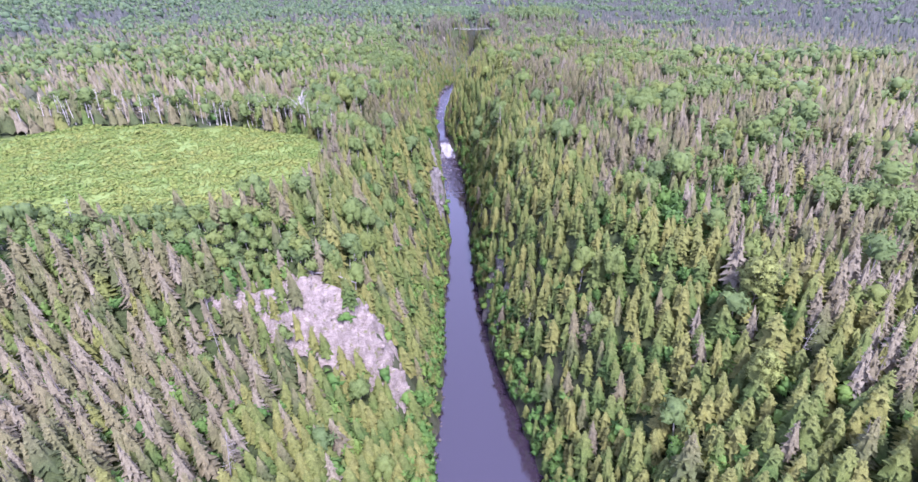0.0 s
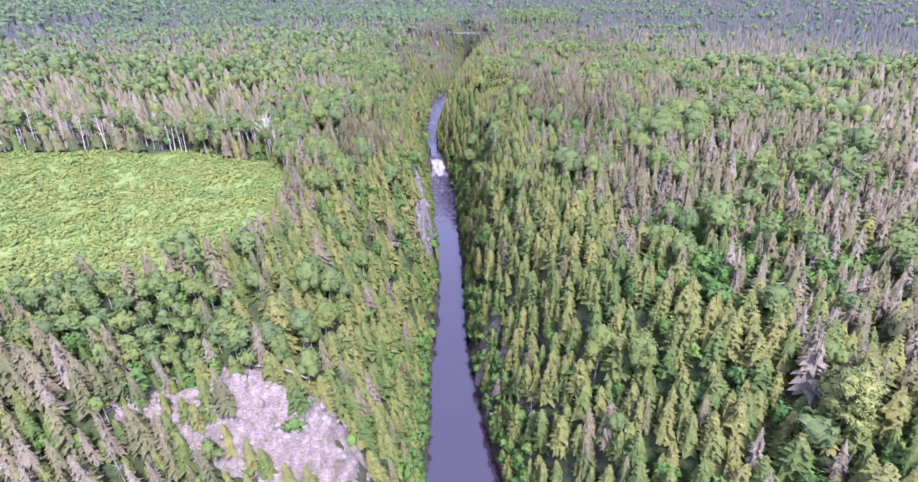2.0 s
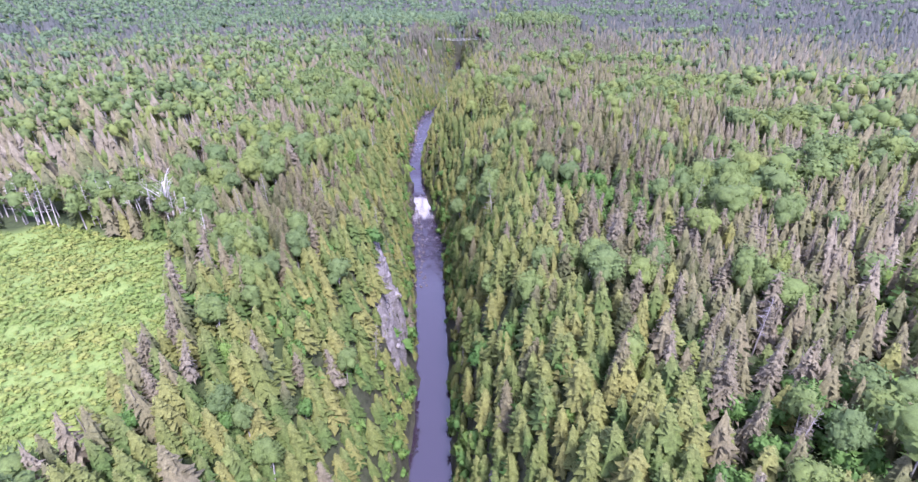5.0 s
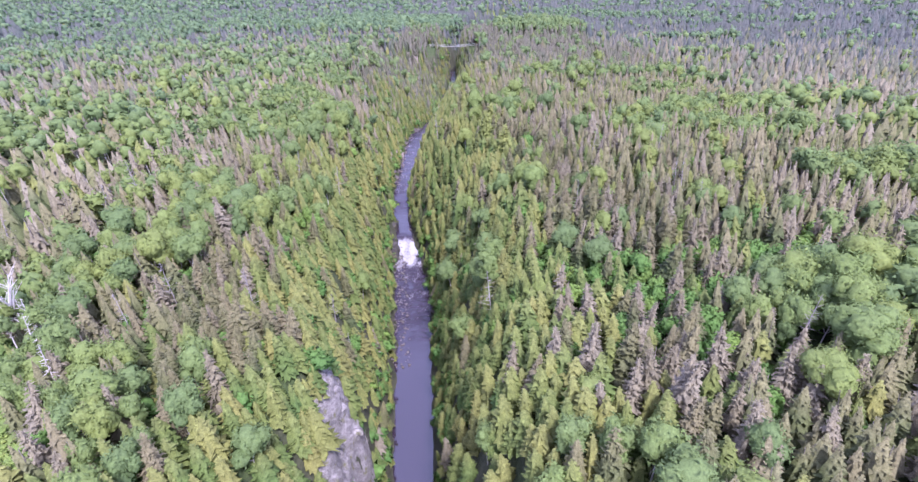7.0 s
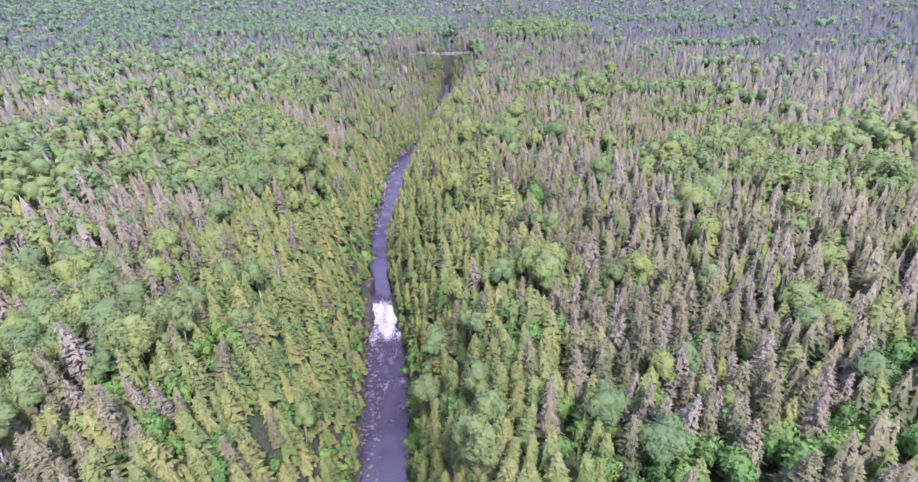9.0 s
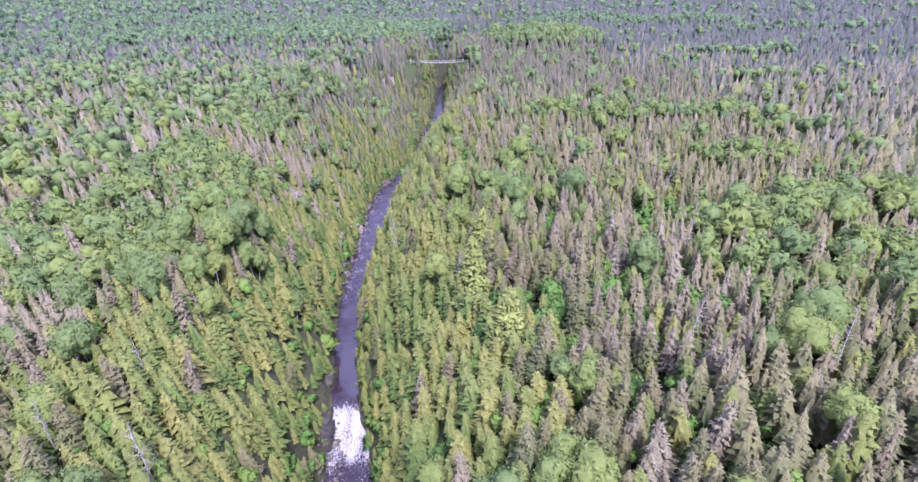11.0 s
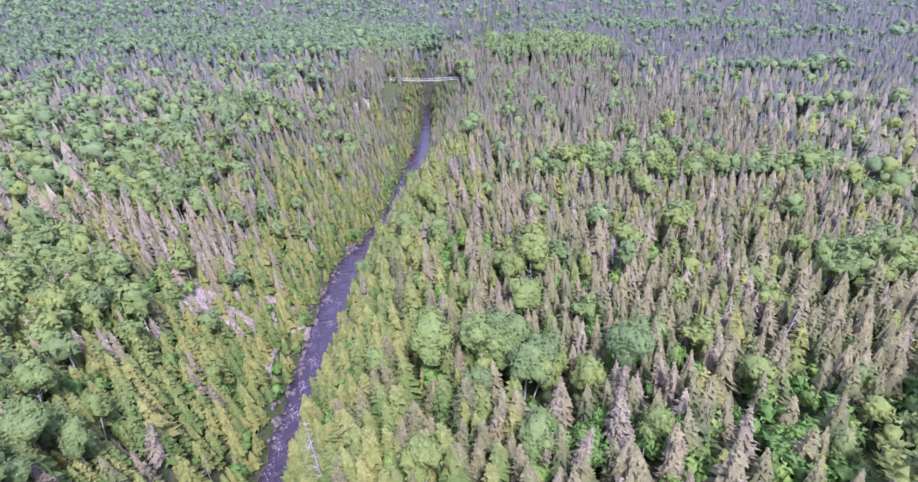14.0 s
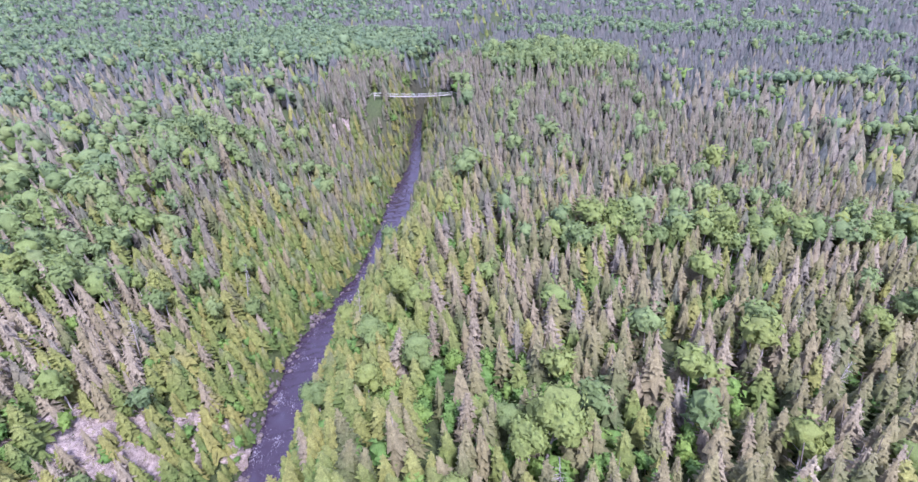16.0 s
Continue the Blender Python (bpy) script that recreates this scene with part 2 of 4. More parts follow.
def bump(x, y, cx, cy, rx, ry):
    return np.exp(-((x - cx) / rx) ** 2 - ((y - cy) / ry) ** 2)


def step01(v, a, b):
    u = np.clip((v - a) / (b - a), 0, 1)
    return u * u * (3 - 2 * u)


WAVES = [(random.uniform(0, 6.28), random.uniform(0, 6.28), random.uniform(0, 6.28)) for _ in range(24)]


def rolling(x, y, size, count=6, skip=0):
    """Smooth uneven ground from a few crossing waves, about -1 to 1."""
    total = 0
    for i in range(count):
        a, p, q = WAVES[(i + skip) % 24]
        k = 6.28 / size * (0.7 + 0.25 * i)
        total = total + np.sin(k * (x * np.cos(a) + y * np.sin(a)) + p + 0.8 * np.sin(k * 0.6 * (y * np.cos(a) - x * np.sin(a)) + q))
    return total / count ** 0.5 * 0.8


def plateau(x, y):
    z = 48 + 5 * bump(x, y, 90, 180, 60, 110) + 11 * bump(x, y, 230, 230, 120, 140) + 2 * bump(x, y, -170, 220, 120, 150)
    z = z - 8 * bump(x, y, -43, 98, 13, 11) - 3 * bump(x, y, 80, 430, 90, 90) + 9 * bump(x, y, 92, 612, 50, 40) - 8 * bump(x, y, 12, 556, 26, 18) + 2 * bump(x, y, -60, 640, 80, 60)
    z = z + rolling(x, y, 160) * 1.0 + rolling(x, y, 45, 6, 7) * 0.5
    far = step01(np.hypot(x, y - 300), 700, 1800)
    z = z + far * (rolling(x, y, 900, 6, 11) * 9)
    # lower shelf south of the bald rock
    return z - 9.5 * step01(-x, 2, 26) * step01(-y, -97, -84) * step01(y, -60, 40)


def flank(y, left):
    """How far from the water the valley side takes to reach the plateau."""
    if left:
        return 20 + 12 * bump(0 * y, y, 0, 103, 1, 16) + 12 * bump(0 * y, y, 0, 138, 1, 28) + 53 * step01(-y, -98, -84) - 9 * bump(0 * y, y, 0, 199, 1, 16) + 36 * step01(y, 335, 400) - 46 * step01(y, 538, 566) + 14 * step01(y, 650, 690)
    return 24 + 27 * step01(-y, -118, -70) - 5 * bump(0 * y, y, 0, 200, 1, 50) - 14 * step01(y, 535, 575) * step01(-y, -690, -650)


def land(x, y):
    """Height of the ground."""
    middle, half, water = along(y, 1), along(y, 2), along(y, 3)
    s = x - middle
    d = np.abs(s) - half + rolling(x, y, 14, 5, 3) * 0.7
    u = d / np.where(s < 0, flank(y, True), flank(y, False))
    c = np.clip(u, 0, 1)
    bow = 1.8 - 0.5 * step01(y, 400, 440) * step01(-y, -600, -560)
    rise = np.where(u < 0, np.maximum(u * 6, -0.05), 1 - (1 - c) ** bow)
    top = plateau(x, y)
    z = water + (top - water) * rise
    return z + np.where(u > 0.05, rolling(x, y, 9, 6, 13) * 0.35, 0)


def clearing(x, y):
    """1 inside the shrubby clearing west of the gorge."""
    e = np.abs((x + 101) / 60) ** 3 + np.abs((y - 157) / 46) ** 3
    return step01(1.06 - e + 0.16 * rolling(x, y, 26, 5, 9), 0, 0.2)


def bald(x, y):
    """1 on the bare rocks, where nothing stands."""
    a = bump(x, y, -36, 95.5, 17, 4.6) + bump(x, y, -16, 96, 7, 4.6)
    b = 1.1 * bump(x, y, -31, 393, 9, 8) + 1.0 * bump(x, y, -22, 405, 5, 3) + 2.0 * bump(x, y, -8.4, 196, 3.4, 7) + bump(x, y, -17, 552, 5, 4) + 2.0 * bump(x, y, 11.5, 148, 2.6, 4) + 1.5 * bump(x, y, 14, 133, 2.6, 4)
    return (a + b) * (1 + 0.45 * rolling(x, y, 7, 6, 10))


def mesh_object(name, verts, faces, mats, parent=None, tint=None, attribute="tint", up=None, soft_normals=None):
    """An object from arrays of corners and of triangles or quads."""
    me = bpy.data.meshes.new(name)
    verts, faces = np.asarray(verts, dtype=np.float32), np.asarray(faces, dtype=np.int32)
    n, k = faces.shape
    me.vertices.add(len(verts))
    me.vertices.foreach_set("co", verts.ravel())
    me.loops.add(n * k)
    me.loops.foreach_set("vertex_index", faces.ravel())
    me.polygons.add(n)
    me.polygons.foreach_set("loop_start", np.arange(0, n * k, k, dtype=np.int32))
    me.update(calc_edges=True)
    me.materials.append(mats)
    if tint is not None:
        at = me.attributes.new(attribute, "FLOAT", "POINT")
        at.data.foreach_set("value", np.asarray(tint, dtype=np.float32))
    if up is not None:
        at = me.attributes.new("up", "FLOAT", "POINT")
        at.data.foreach_set("value", np.asarray(up, dtype=np.float32))
    if soft_normals is not None:
        at = me.attributes.new("custom_normal", "FLOAT_VECTOR", "POINT")
        at.data.foreach_set("vector", np.asarray(soft_normals, dtype=np.float32).ravel())
    me.validate()
    ob = new(name, me)
    ob.parent = parent
    return ob


def sheet(us, vs):
    """Quads of a grid with len(us) x len(vs) corners."""
    a = np.arange(len(us) * len(vs)).reshape(len(us), len(vs))
    return np.stack([a[:-1, :-1], a[1:, :-1], a[1:, 1:], a[:-1, 1:]], -1).reshape(-1, 4)


def spread(a, b, fine, growth, limit):
    """Steps from a outwards past b that widen as they go."""
    out, step, v = [], fine, a
    while v < limit:
        out.append(v)
        if v > b:
            step *= growth
        v += step
    return np.array(out + [limit])


side = spread(0, 60, 1.4, 1.09, 4200)
across = np.concatenate([-side[:0:-1], side])
ahead = np.concatenate([-spread(200, 200, 6, 1.25, 4000)[::-1], np.arange(-194, 0, 6), np.arange(0, 640, 2.2), spread(640, 640, 3, 1.06, 4500)])
gs, gy = np.meshgrid(across, ahead, indexing="ij")
gx = gs + along(gy, 1)
tagged(mesh_object("ground", np.stack([gx, gy, land(gx, gy)], -1).reshape(-1, 3), sheet(across, ahead), GROUND, None, clearing(gx, gy).ravel(), "grass"),
       "dark mossy forest floor cut by a steep river gorge", "ground", kind="structure")

wy = np.concatenate([np.arange(-800, 0, 20), np.arange(0, 640, 0.6), np.arange(640, 700, 4)])
wu = np.linspace(-1, 1, 25)
uu, yy = np.meshgrid(wu, wy, indexing="ij")
half = along(yy, 2) + 3.0
wx = along(yy, 1) + uu * half
steepness = np.gradient(along(wy, 3), wy)[None, :] + 0 * uu
white = np.clip(steepness * 0.6, 0, 0.27) + 0.16 * step01(yy, 250, 285) * step01(-yy, -330, -312) + 0.15 * step01(yy, 350, 372) * step01(-yy, -530, -440)
white = white + 0.07 * rolling(wx, yy * 0.7, 7, 6, 5) * step01(yy, 248, 290) * step01(-yy, -560, -530) * (1 - step01(yy, 325, 329) * step01(-yy, -354, -346))
white = np.maximum(white, 0) + 0.1 * step01(yy, 440, 560)
chop = (0.1 + white) * (rolling(wx, yy, 3.2, 6, 2) * 0.5 + rolling(wx, yy, 1.9, 6, 12) * 0.35) * step01(yy, 235, 262)
tagged(mesh_object("water", np.stack([wx, yy, along(yy, 3) + chop], -1).reshape(-1, 3), sheet(wu, wy), WATER, None, white.ravel(), "white_water"),
       "dark lavender river with white rapids and a chute", "river", kind="structure")

# ---- trees ----
# A tree is made as wood (corners, triangles) and crown (corners, triangles, directions that the foliage faces); heights are about 1 and scaled later.


def rod(p, q, r0, r1, n=5):
    """A tapered round stick from p to q."""
    p, q = np.array(p, float), np.array(q, float)
    w = (q - p) / np.linalg.norm(q - p)
    a = np.cross(w, (0.3, 0.9, 0.1))
    a /= np.linalg.norm(a)
    b = np.cross(w, a)
    t = np.arange(n) * 6.2832 / n
    ring = np.cos(t)[:, None] * a + np.sin(t)[:, None] * b
    v = np.vstack([p + ring * r0, q + ring * r1])
    i = np.arange(n)
    j = (i + 1) % n
    return v, np.vstack([np.stack([i, j, j + n], 1), np.stack([i, j + n, i + n], 1)])


def joined(pieces):
    vs, fs, base = [], [], 0
    for v, f in pieces:
        vs.append(v)
        fs.append(f + base)
        base += len(v)
    return np.vstack(vs), np.vstack(fs)


def sprays(roots, ways, lengths, widths, droop, rng):
    """Folded leaf-shaped sprays: two triangles each, with a raised spine."""
    n = len(roots)
    flat = np.cross(ways, (0, 0, 1.0))
    flat /= np.linalg.norm(flat, axis=1)[:, None] + 1e-6
    tilt = rng.uniform(-0.5, 0.5, (n, 1))
    sidev = flat + tilt * np.cross(flat, ways)
    tip = roots + ways * lengths[:, None]
    tip[:, 2] -= droop * lengths
    mid = roots + ways * (lengths * rng.uniform(0.4, 0.6, n))[:, None]
    mid[:, 2] -= 0.2 * droop * lengths
    drop = np.zeros((n, 3))
    drop[:, 2] = -widths * 0.35
    v = np.stack([roots, mid + sidev * widths[:, None] + drop, tip, mid - sidev * widths[:, None] + drop], 1).reshape(-1, 3)
    k = np.arange(n)[:, None] * 4
    f = np.concatenate([k + np.array([[0, 1, 2]]), k + np.array([[0, 2, 3]])])
    return v, f


def needles(roots, ways, lengths, widths, droop, rng, over=(0, 0, 1.0)):
    """Loose one-bladed sprays, broad at the root and pointed at the tip."""
    n = len(roots)
    flat = np.cross(ways, over) + rng.normal(0, 0.35, (n, 3))
    flat /= np.linalg.norm(flat, axis=1)[:, None] + 1e-6
    tip = roots + ways * lengths[:, None]
    tip[:, 2] -= droop * lengths
    v = np.stack([roots + flat * widths[:, None], tip, roots - flat * widths[:, None]], 1).reshape(-1, 3)
    return v, np.arange(3 * n).reshape(-1, 3)


def cone(r, z0, z1, n, rng, jag=0.15):
    t = np.arange(n) * 6.2832 / n
    rr = r * rng.uniform(1 - jag, 1 + jag, n)
    v = np.vstack([np.stack([rr * np.cos(t), rr * np.sin(t), np.full(n, z0)], 1), [(0, 0, z1)]])
    i = np.arange(n)
    return v, np.stack([i, (i + 1) % n, np.full(n, n)], 1)


def ball(c, r, rng, rings=3, n=6, flat=0.8):
    """A rough lump, a clump of foliage's dark heart."""
    v = [np.array([[c[0], c[1], c[2] + r * flat]])]
    for k in range(rings):
        a = 3.1416 * (k + 1) / (rings + 1)
        t = np.arange(n) * 6.2832 / n + k * 0.5
        rr = r * rng.uniform(0.8, 1.15, n)
        v.append(np.stack([c[0] + rr * np.sin(a) * np.cos(t), c[1] + rr * np.sin(a) * np.sin(t), c[2] + rr * flat * np.cos(a)], 1))
    v = np.vstack(v)
    i = np.arange(n)
    j = (i + 1) % n
    f = [np.stack([np.zeros(n, int), 1 + i, 1 + j], 1)]
    for k in range(rings - 1):
        a, b = 1 + k * n, 1 + (k + 1) * n
        f += [np.stack([a + i, b + i, b + j], 1), np.stack([a + i, b + j, a + j], 1)]
    return v, np.vstack(f)


def facing(v, f, n, rng, up=0.35, stray=0.18):
    """A crown whose sprays face outwards and up, each triangle turned to the same side."""
    n = n / (np.linalg.norm(n, axis=1)[:, None] + 1e-6) + np.array([0, 0, up]) + rng.normal(0, stray, n.shape)
    n /= np.linalg.norm(n, axis=1)[:, None] + 1e-6
    g = np.cross(v[f[:, 1]] - v[f[:, 0]], v[f[:, 2]] - v[f[:, 0]])
    wrong = (g * n[f].sum(1)).sum(1) < 0
    f = np.where(wrong[:, None], f[:, ::-1], f)
    return v, f, n


def conifer(rng, boughs, twigs, tiers, sides, radius, base, shape, droop, width, full=0.62, gaps=0.0):
    """A spire: a jagged heart of inner boughs, and single drooping boughs with side twigs round it; shape bows the outline."""
    out = []
    step = (1 - base) / tiers
    bend = rng.normal(0, 0.012, 2)
    for k in range(tiers):
        z = base + step * k
        u = 1 - (z - base) / (1 - base)
        t = np.arange(2 * sides) * 3.14159 / sides + rng.uniform(0, 6)
        tip = np.arange(2 * sides) % 2 == 0
        rr = full * radius * u ** shape * np.where(tip, rng.uniform(0.9, 1.25, 2 * sides), rng.uniform(0.5, 0.75, 2 * sides))
        v = np.vstack([np.stack([rr * np.cos(t), rr * np.sin(t), z - 0.3 * droop * rr + np.where(tip, 0, 0.2 * step)], 1), [(0, 0, min(0.99, z + 1.9 * step))]])
        i = np.arange(2 * sides)
        out.append((v, np.stack([i, (i + 1) % (2 * sides), np.full(2 * sides, 2 * sides)], 1)))
    if boughs:
        zz = base + (0.97 - base) * (np.arange(boughs) + rng.uniform(0, 1, boughs)) / boughs
        zz = base + (zz - base) * (0.72 + 0.28 * (zz - base) / (1 - base))
        a = np.arange(boughs) * 2.39996 + rng.uniform(-0.7, 0.7, boughs)
        u = np.clip((1 - zz) / (1 - base), 0.015, 1)
        one_sided = 1 + 0.14 * np.sin(a + rng.uniform(0, 6))
        q = (radius * u ** shape * rng.uniform(0.8, 1.14, boughs) * one_sided + 0.006) * np.where(rng.random(boughs) < gaps, 0.5, 1)
        ways = np.stack([np.cos(a), np.sin(a), rng.normal(0.0, 0.16, boughs)], 1)
        ways /= np.linalg.norm(ways, axis=1)[:, None]
        roots = np.stack([0.22 * q * np.cos(a), 0.22 * q * np.sin(a), zz + 0.35 * droop * q], 1)
        if twigs:
            out.append(sprays(roots, ways, 0.8 * q, width * (0.75 * q + 0.25 * radius * 0.5), droop, rng))
        else:
            out.append(needles(roots + ways * (0.25 * q)[:, None], ways, 0.6 * q, width * (0.5 * q + 0.25 * radius), droop, rng))
        for _ in range(twigs):
            along_q = rng.uniform(0.45, 0.95, boughs)
            b = a + rng.choice([-1, 1], boughs) * rng.uniform(0.3, 1.0, boughs)
            at = roots + ways * (0.8 * q * along_q)[:, None]
            at[:, 2] += 0.01 - droop * 0.8 * q * along_q ** 1.6
            w = np.stack([np.cos(b), np.sin(b), rng.normal(0.05, 0.35, boughs)], 1)
            w /= np.linalg.norm(w, axis=1)[:, None]
            k = (0.22 * q + 0.02) * rng.uniform(0.7, 1.5, boughs)
            out.append(needles(at, w, k, 0.26 * k, droop, rng))
    v, f = joined(out)
    n = np.stack([v[:, 0], v[:, 1], 0 * v[:, 0] + 0.4 * radius], 1)
    v[:, :2] += bend * v[:, 2:] ** 2
    return facing(v, f, n, rng, 0.55 if boughs > 20 else 0.25, 0.2)


def broadleaf(rng, lumps, leaves, radius, base, size, heart_rings=3, flat=0.85):
    """An open crown of tiered clumps, each with a lumpy heart and loose leaf sprays round it."""
    out, outward, centres = [], [], []
    tall = (1 - base) / 2
    for i in range(lumps):
        # clumps over the shell of an egg, fewer below
        up = 1 - 1.6 * (i + 0.5) / lumps
        a = i * 2.4 + rng.uniform(-0.5, 0.5)
        q = radius * 0.62 * max(0.05, 1 - up * up) ** 0.5 * rng.uniform(0.7, 1.25)
        r = radius * rng.uniform(0.3, 0.5)
        z = base + tall + (tall - r * 0.6) * up
        c = np.array([q * np.cos(a), q * np.sin(a), z])
        centres.append(c)
        n = leaves // lumps
        w = rng.normal(0, 1, (n, 3))
        w[:, 2] = np.abs(w[:, 2]) * 1.1 - 0.35
        w /= np.linalg.norm(w, axis=1)[:, None]
        roots = c + w * np.array([r, r, r * flat]) * rng.uniform(0.6, 1.02, (n, 1))
        ways = w + rng.normal(0, 0.55, (n, 3))
        ways /= np.linalg.norm(ways, axis=1)[:, None]
        k = size * rng.uniform(0.6, 1.5, n)
        for piece in (ball(c, r * 0.72, rng, heart_rings, 6, flat), needles(roots, ways, k, k * 0.3, 0.1, rng)):
            out.append(piece)
            outward.append((piece[0] - c) / r + 0.5 * (piece[0] - np.array([0, 0, base + tall])) / radius)
    v, f = joined(out)
    return facing(v, f, np.vstack(outward), rng, 0.35, 0.25), centres


def dome(rng, lobes, leaves, radius, base, size, rings=2, sides=6, up=0.3):
    """An airy rounded crown: a few overlapping lobes brushed over with leafy twigs."""
    out, outward, centres = [], [], []
    tall = (1 - base) / 2
    for i in range(lobes):
        a = i * 2.4 + rng.uniform(-0.4, 0.4)
        q = 0 if i == 0 else radius * rng.uniform(0.36, 0.62)
        r = radius * (rng.uniform(0.7, 0.85) if lobes > 1 and i == 0 else rng.uniform(0.4, 0.6) if lobes > 1 else 1.0)
        rz = tall * (0.92 if i == 0 else rng.uniform(0.42, 0.66))
        c = np.array([q * np.cos(a), q * np.sin(a), 1 - rz - (0 if i == 0 else rng.uniform(0.05, 0.95) * tall)])
        centres.append(c)
        n = leaves // lobes
        w = rng.normal(0, 1, (n, 3))
        w[:, 2] = np.abs(w[:, 2]) - 0.4
        w /= np.linalg.norm(w, axis=1)[:, None]
        roots = c + w * np.array([r, r, rz]) * rng.uniform(0.7, 1.04, (n, 1))
        ways = np.cross(w, rng.normal(0, 1, (n, 3))) + 0.45 * w + np.array([0, 0, 0.2])
        ways /= np.linalg.norm(ways, axis=1)[:, None]
        k = size * rng.uniform(0.5, 1.4, n)
        for piece in (ball(c, r * 0.8, rng, rings, sides, 0.8 * rz / r), needles(roots, ways, k, 0.4 * k, 0.1, rng, w + np.array([0, 0, 0.3]))):
            out.append(piece)
            outward.append((piece[0] - c) / np.array([r, r, rz]))
    v, f = joined(out)
    return facing(v, f, np.vstack(outward), rng, up, 0.16), centres


def stem(rng, top, r, centres=(), n=5, lean=0.02):
    out = [rod((0, 0, -0.06), (lean * rng.normal(), lean * rng.normal(), top), r, r * 0.35, n)]
    for c in centres:
        z = max(0.15, c[2] - 0.12 - 0.25 * np.hypot(c[0], c[1]))
        out.append(rod((0, 0, z), c, r * 0.45, r * 0.15, 4))
    return joined(out)


def snag(rng, twigs, r=0.0095, spreadout=0.16):
    """Bare standing dead wood: a stem and its broken branches."""
    out = [rod((0, 0, -0.06), (0.01, 0, 0.97), r, r * 0.25, 5)]
    for i in range(twigs):
        z = rng.uniform(0.3, 0.95)
        a = rng.uniform(0, 6.2832)
        k = spreadout * (1.05 - z) ** 0.6 * rng.uniform(0.5, 1.2)
        q = np.array([k * np.cos(a), k * np.sin(a), z + k * rng.uniform(-0.1, 0.5)])
        out.append(rod((0, 0, z), q, r * 0.35, r * 0.1, 3))
    return joined(out)


def make_kind(kind, rng, fine):
    """Wood and crown of one tree of height 1; fine: 2 near, 1 middle, 0 far, -1 on the skyline."""
    boughs, twigs, tiers, sides = ((150, 3, 5, 8), (76, 0, 3, 5), (14, 0, 2, 4), (0, 0, 2, 3))[2 - fine]
    wide, full = (0.4, 0.36, 0.45, 0.4)[2 - fine], (0.74, 0.78, 0.9, 1.05)[2 - fine]
    if kind == "spruce":
        return stem(rng, 0.9, 0.011, n=5 if fine > 0 else 3), conifer(rng, boughs, twigs, tiers, sides, rng.uniform(0.19, 0.25), 0.05, 0.84, 0.26, wide, full, 0.1)
    if kind == "gray_spruce":
        wood = stem(rng, 0.98, 0.011, n=5 if fine > 0 else 3)
        if fine > 0:
            # bare dead limbs low on the stem
            wood = joined([wood] + [rod((0, 0, z), (q * np.cos(a), q * np.sin(a), z - 0.02), 0.0035, 0.001, 3) for z, a, q in zip(rng.uniform(0.12, 0.6, 14 if fine > 1 else 5), rng.uniform(0, 6.28, 14), rng.uniform(0.1, 0.2, 14))])
        return wood, conifer(rng, int(boughs * 0.85), twigs, tiers, sides, rng.uniform(0.165, 0.225), 0.1, 0.84, 0.36, wide * 0.85, full * 0.8, 0.22)
    if kind == "cedar":
        return stem(rng, 0.5, 0.013, n=5 if fine > 0 else 3), conifer(rng, int(boughs * 0.85), twigs, tiers, sides, rng.uniform(0.22, 0.30), 0.0, 0.7, 0.1, wide * 1.15, full * 1.05, 0.0)
    if kind == "aspen":
        lm, lf, k = ((8, 1000, 0.035), (4, 150, 0.075), (2, 30, 0.11), (1, 7, 0.25))[2 - fine]
        crown, centres = dome(rng, lm, lf, rng.uniform(0.2, 0.27), 0.3, k, 3 if fine == 2 else 2, 9 if fine == 2 else 6, 0.45 if fine > 0 else 0.2)
        return stem(rng, 0.8, 0.013, centres[:6] if fine == 2 else centres[:2], n=5 if fine > 0 else 3, lean=0.03), crown
    if kind == "shrub":
        lm, lf, k = ((6, 420, 0.11), (3, 54, 0.2), (1, 14, 0.4), (1, 4, 0.6))[2 - fine]
        crown, centres = dome(rng, lm, lf, rng.uniform(0.4, 0.55), 0.0, k)
        return stem(rng, 0.6, 0.03, n=3), crown
    if kind == "sapling":
        lm, lf, k = ((6, 560, 0.09), (3, 120, 0.13), (1, 14, 0.25), (1, 6, 0.4))[2 - fine]
        crown, centres = dome(rng, lm, lf, rng.uniform(0.22, 0.32), 0.05, k)
        return stem(rng, 0.7, 0.016, n=3), crown
    if kind == "meadow":
        crown, centres = dome(rng, 1, 20, rng.uniform(0.45, 0.9), 0.0, 0.34, 2, 5, 1.2)
        return stem(rng, 0.4, 0.03, n=3), crown
    if kind == "pine":
        lm, lf, k = ((22, 2400, 0.034), (7, 120, 0.1), (3, 20, 0.2), (2, 8, 0.3))[2 - fine]
        crown, centres = broadleaf(rng, lm, lf, rng.uniform(0.24, 0.28), 0.25, k, 2, 0.5)
        return stem(rng, 0.92, 0.015, centres, n=5), crown
    if kind == "young_pine":
        return stem(rng, 0.92, 0.013, n=5), conifer(rng, 190, 5, 6, 9, rng.uniform(0.25, 0.28), 0.08, 0.72, 0.02, 0.3, 0.66, 0.12)
    if kind == "broad_aspen":
        crown, centres = dome(rng, 11, 2200, 0.34, 0.25, 0.027, 3, 9, 0.45)
        return stem(rng, 0.8, 0.014, centres[:7], 6, 0.03), crown
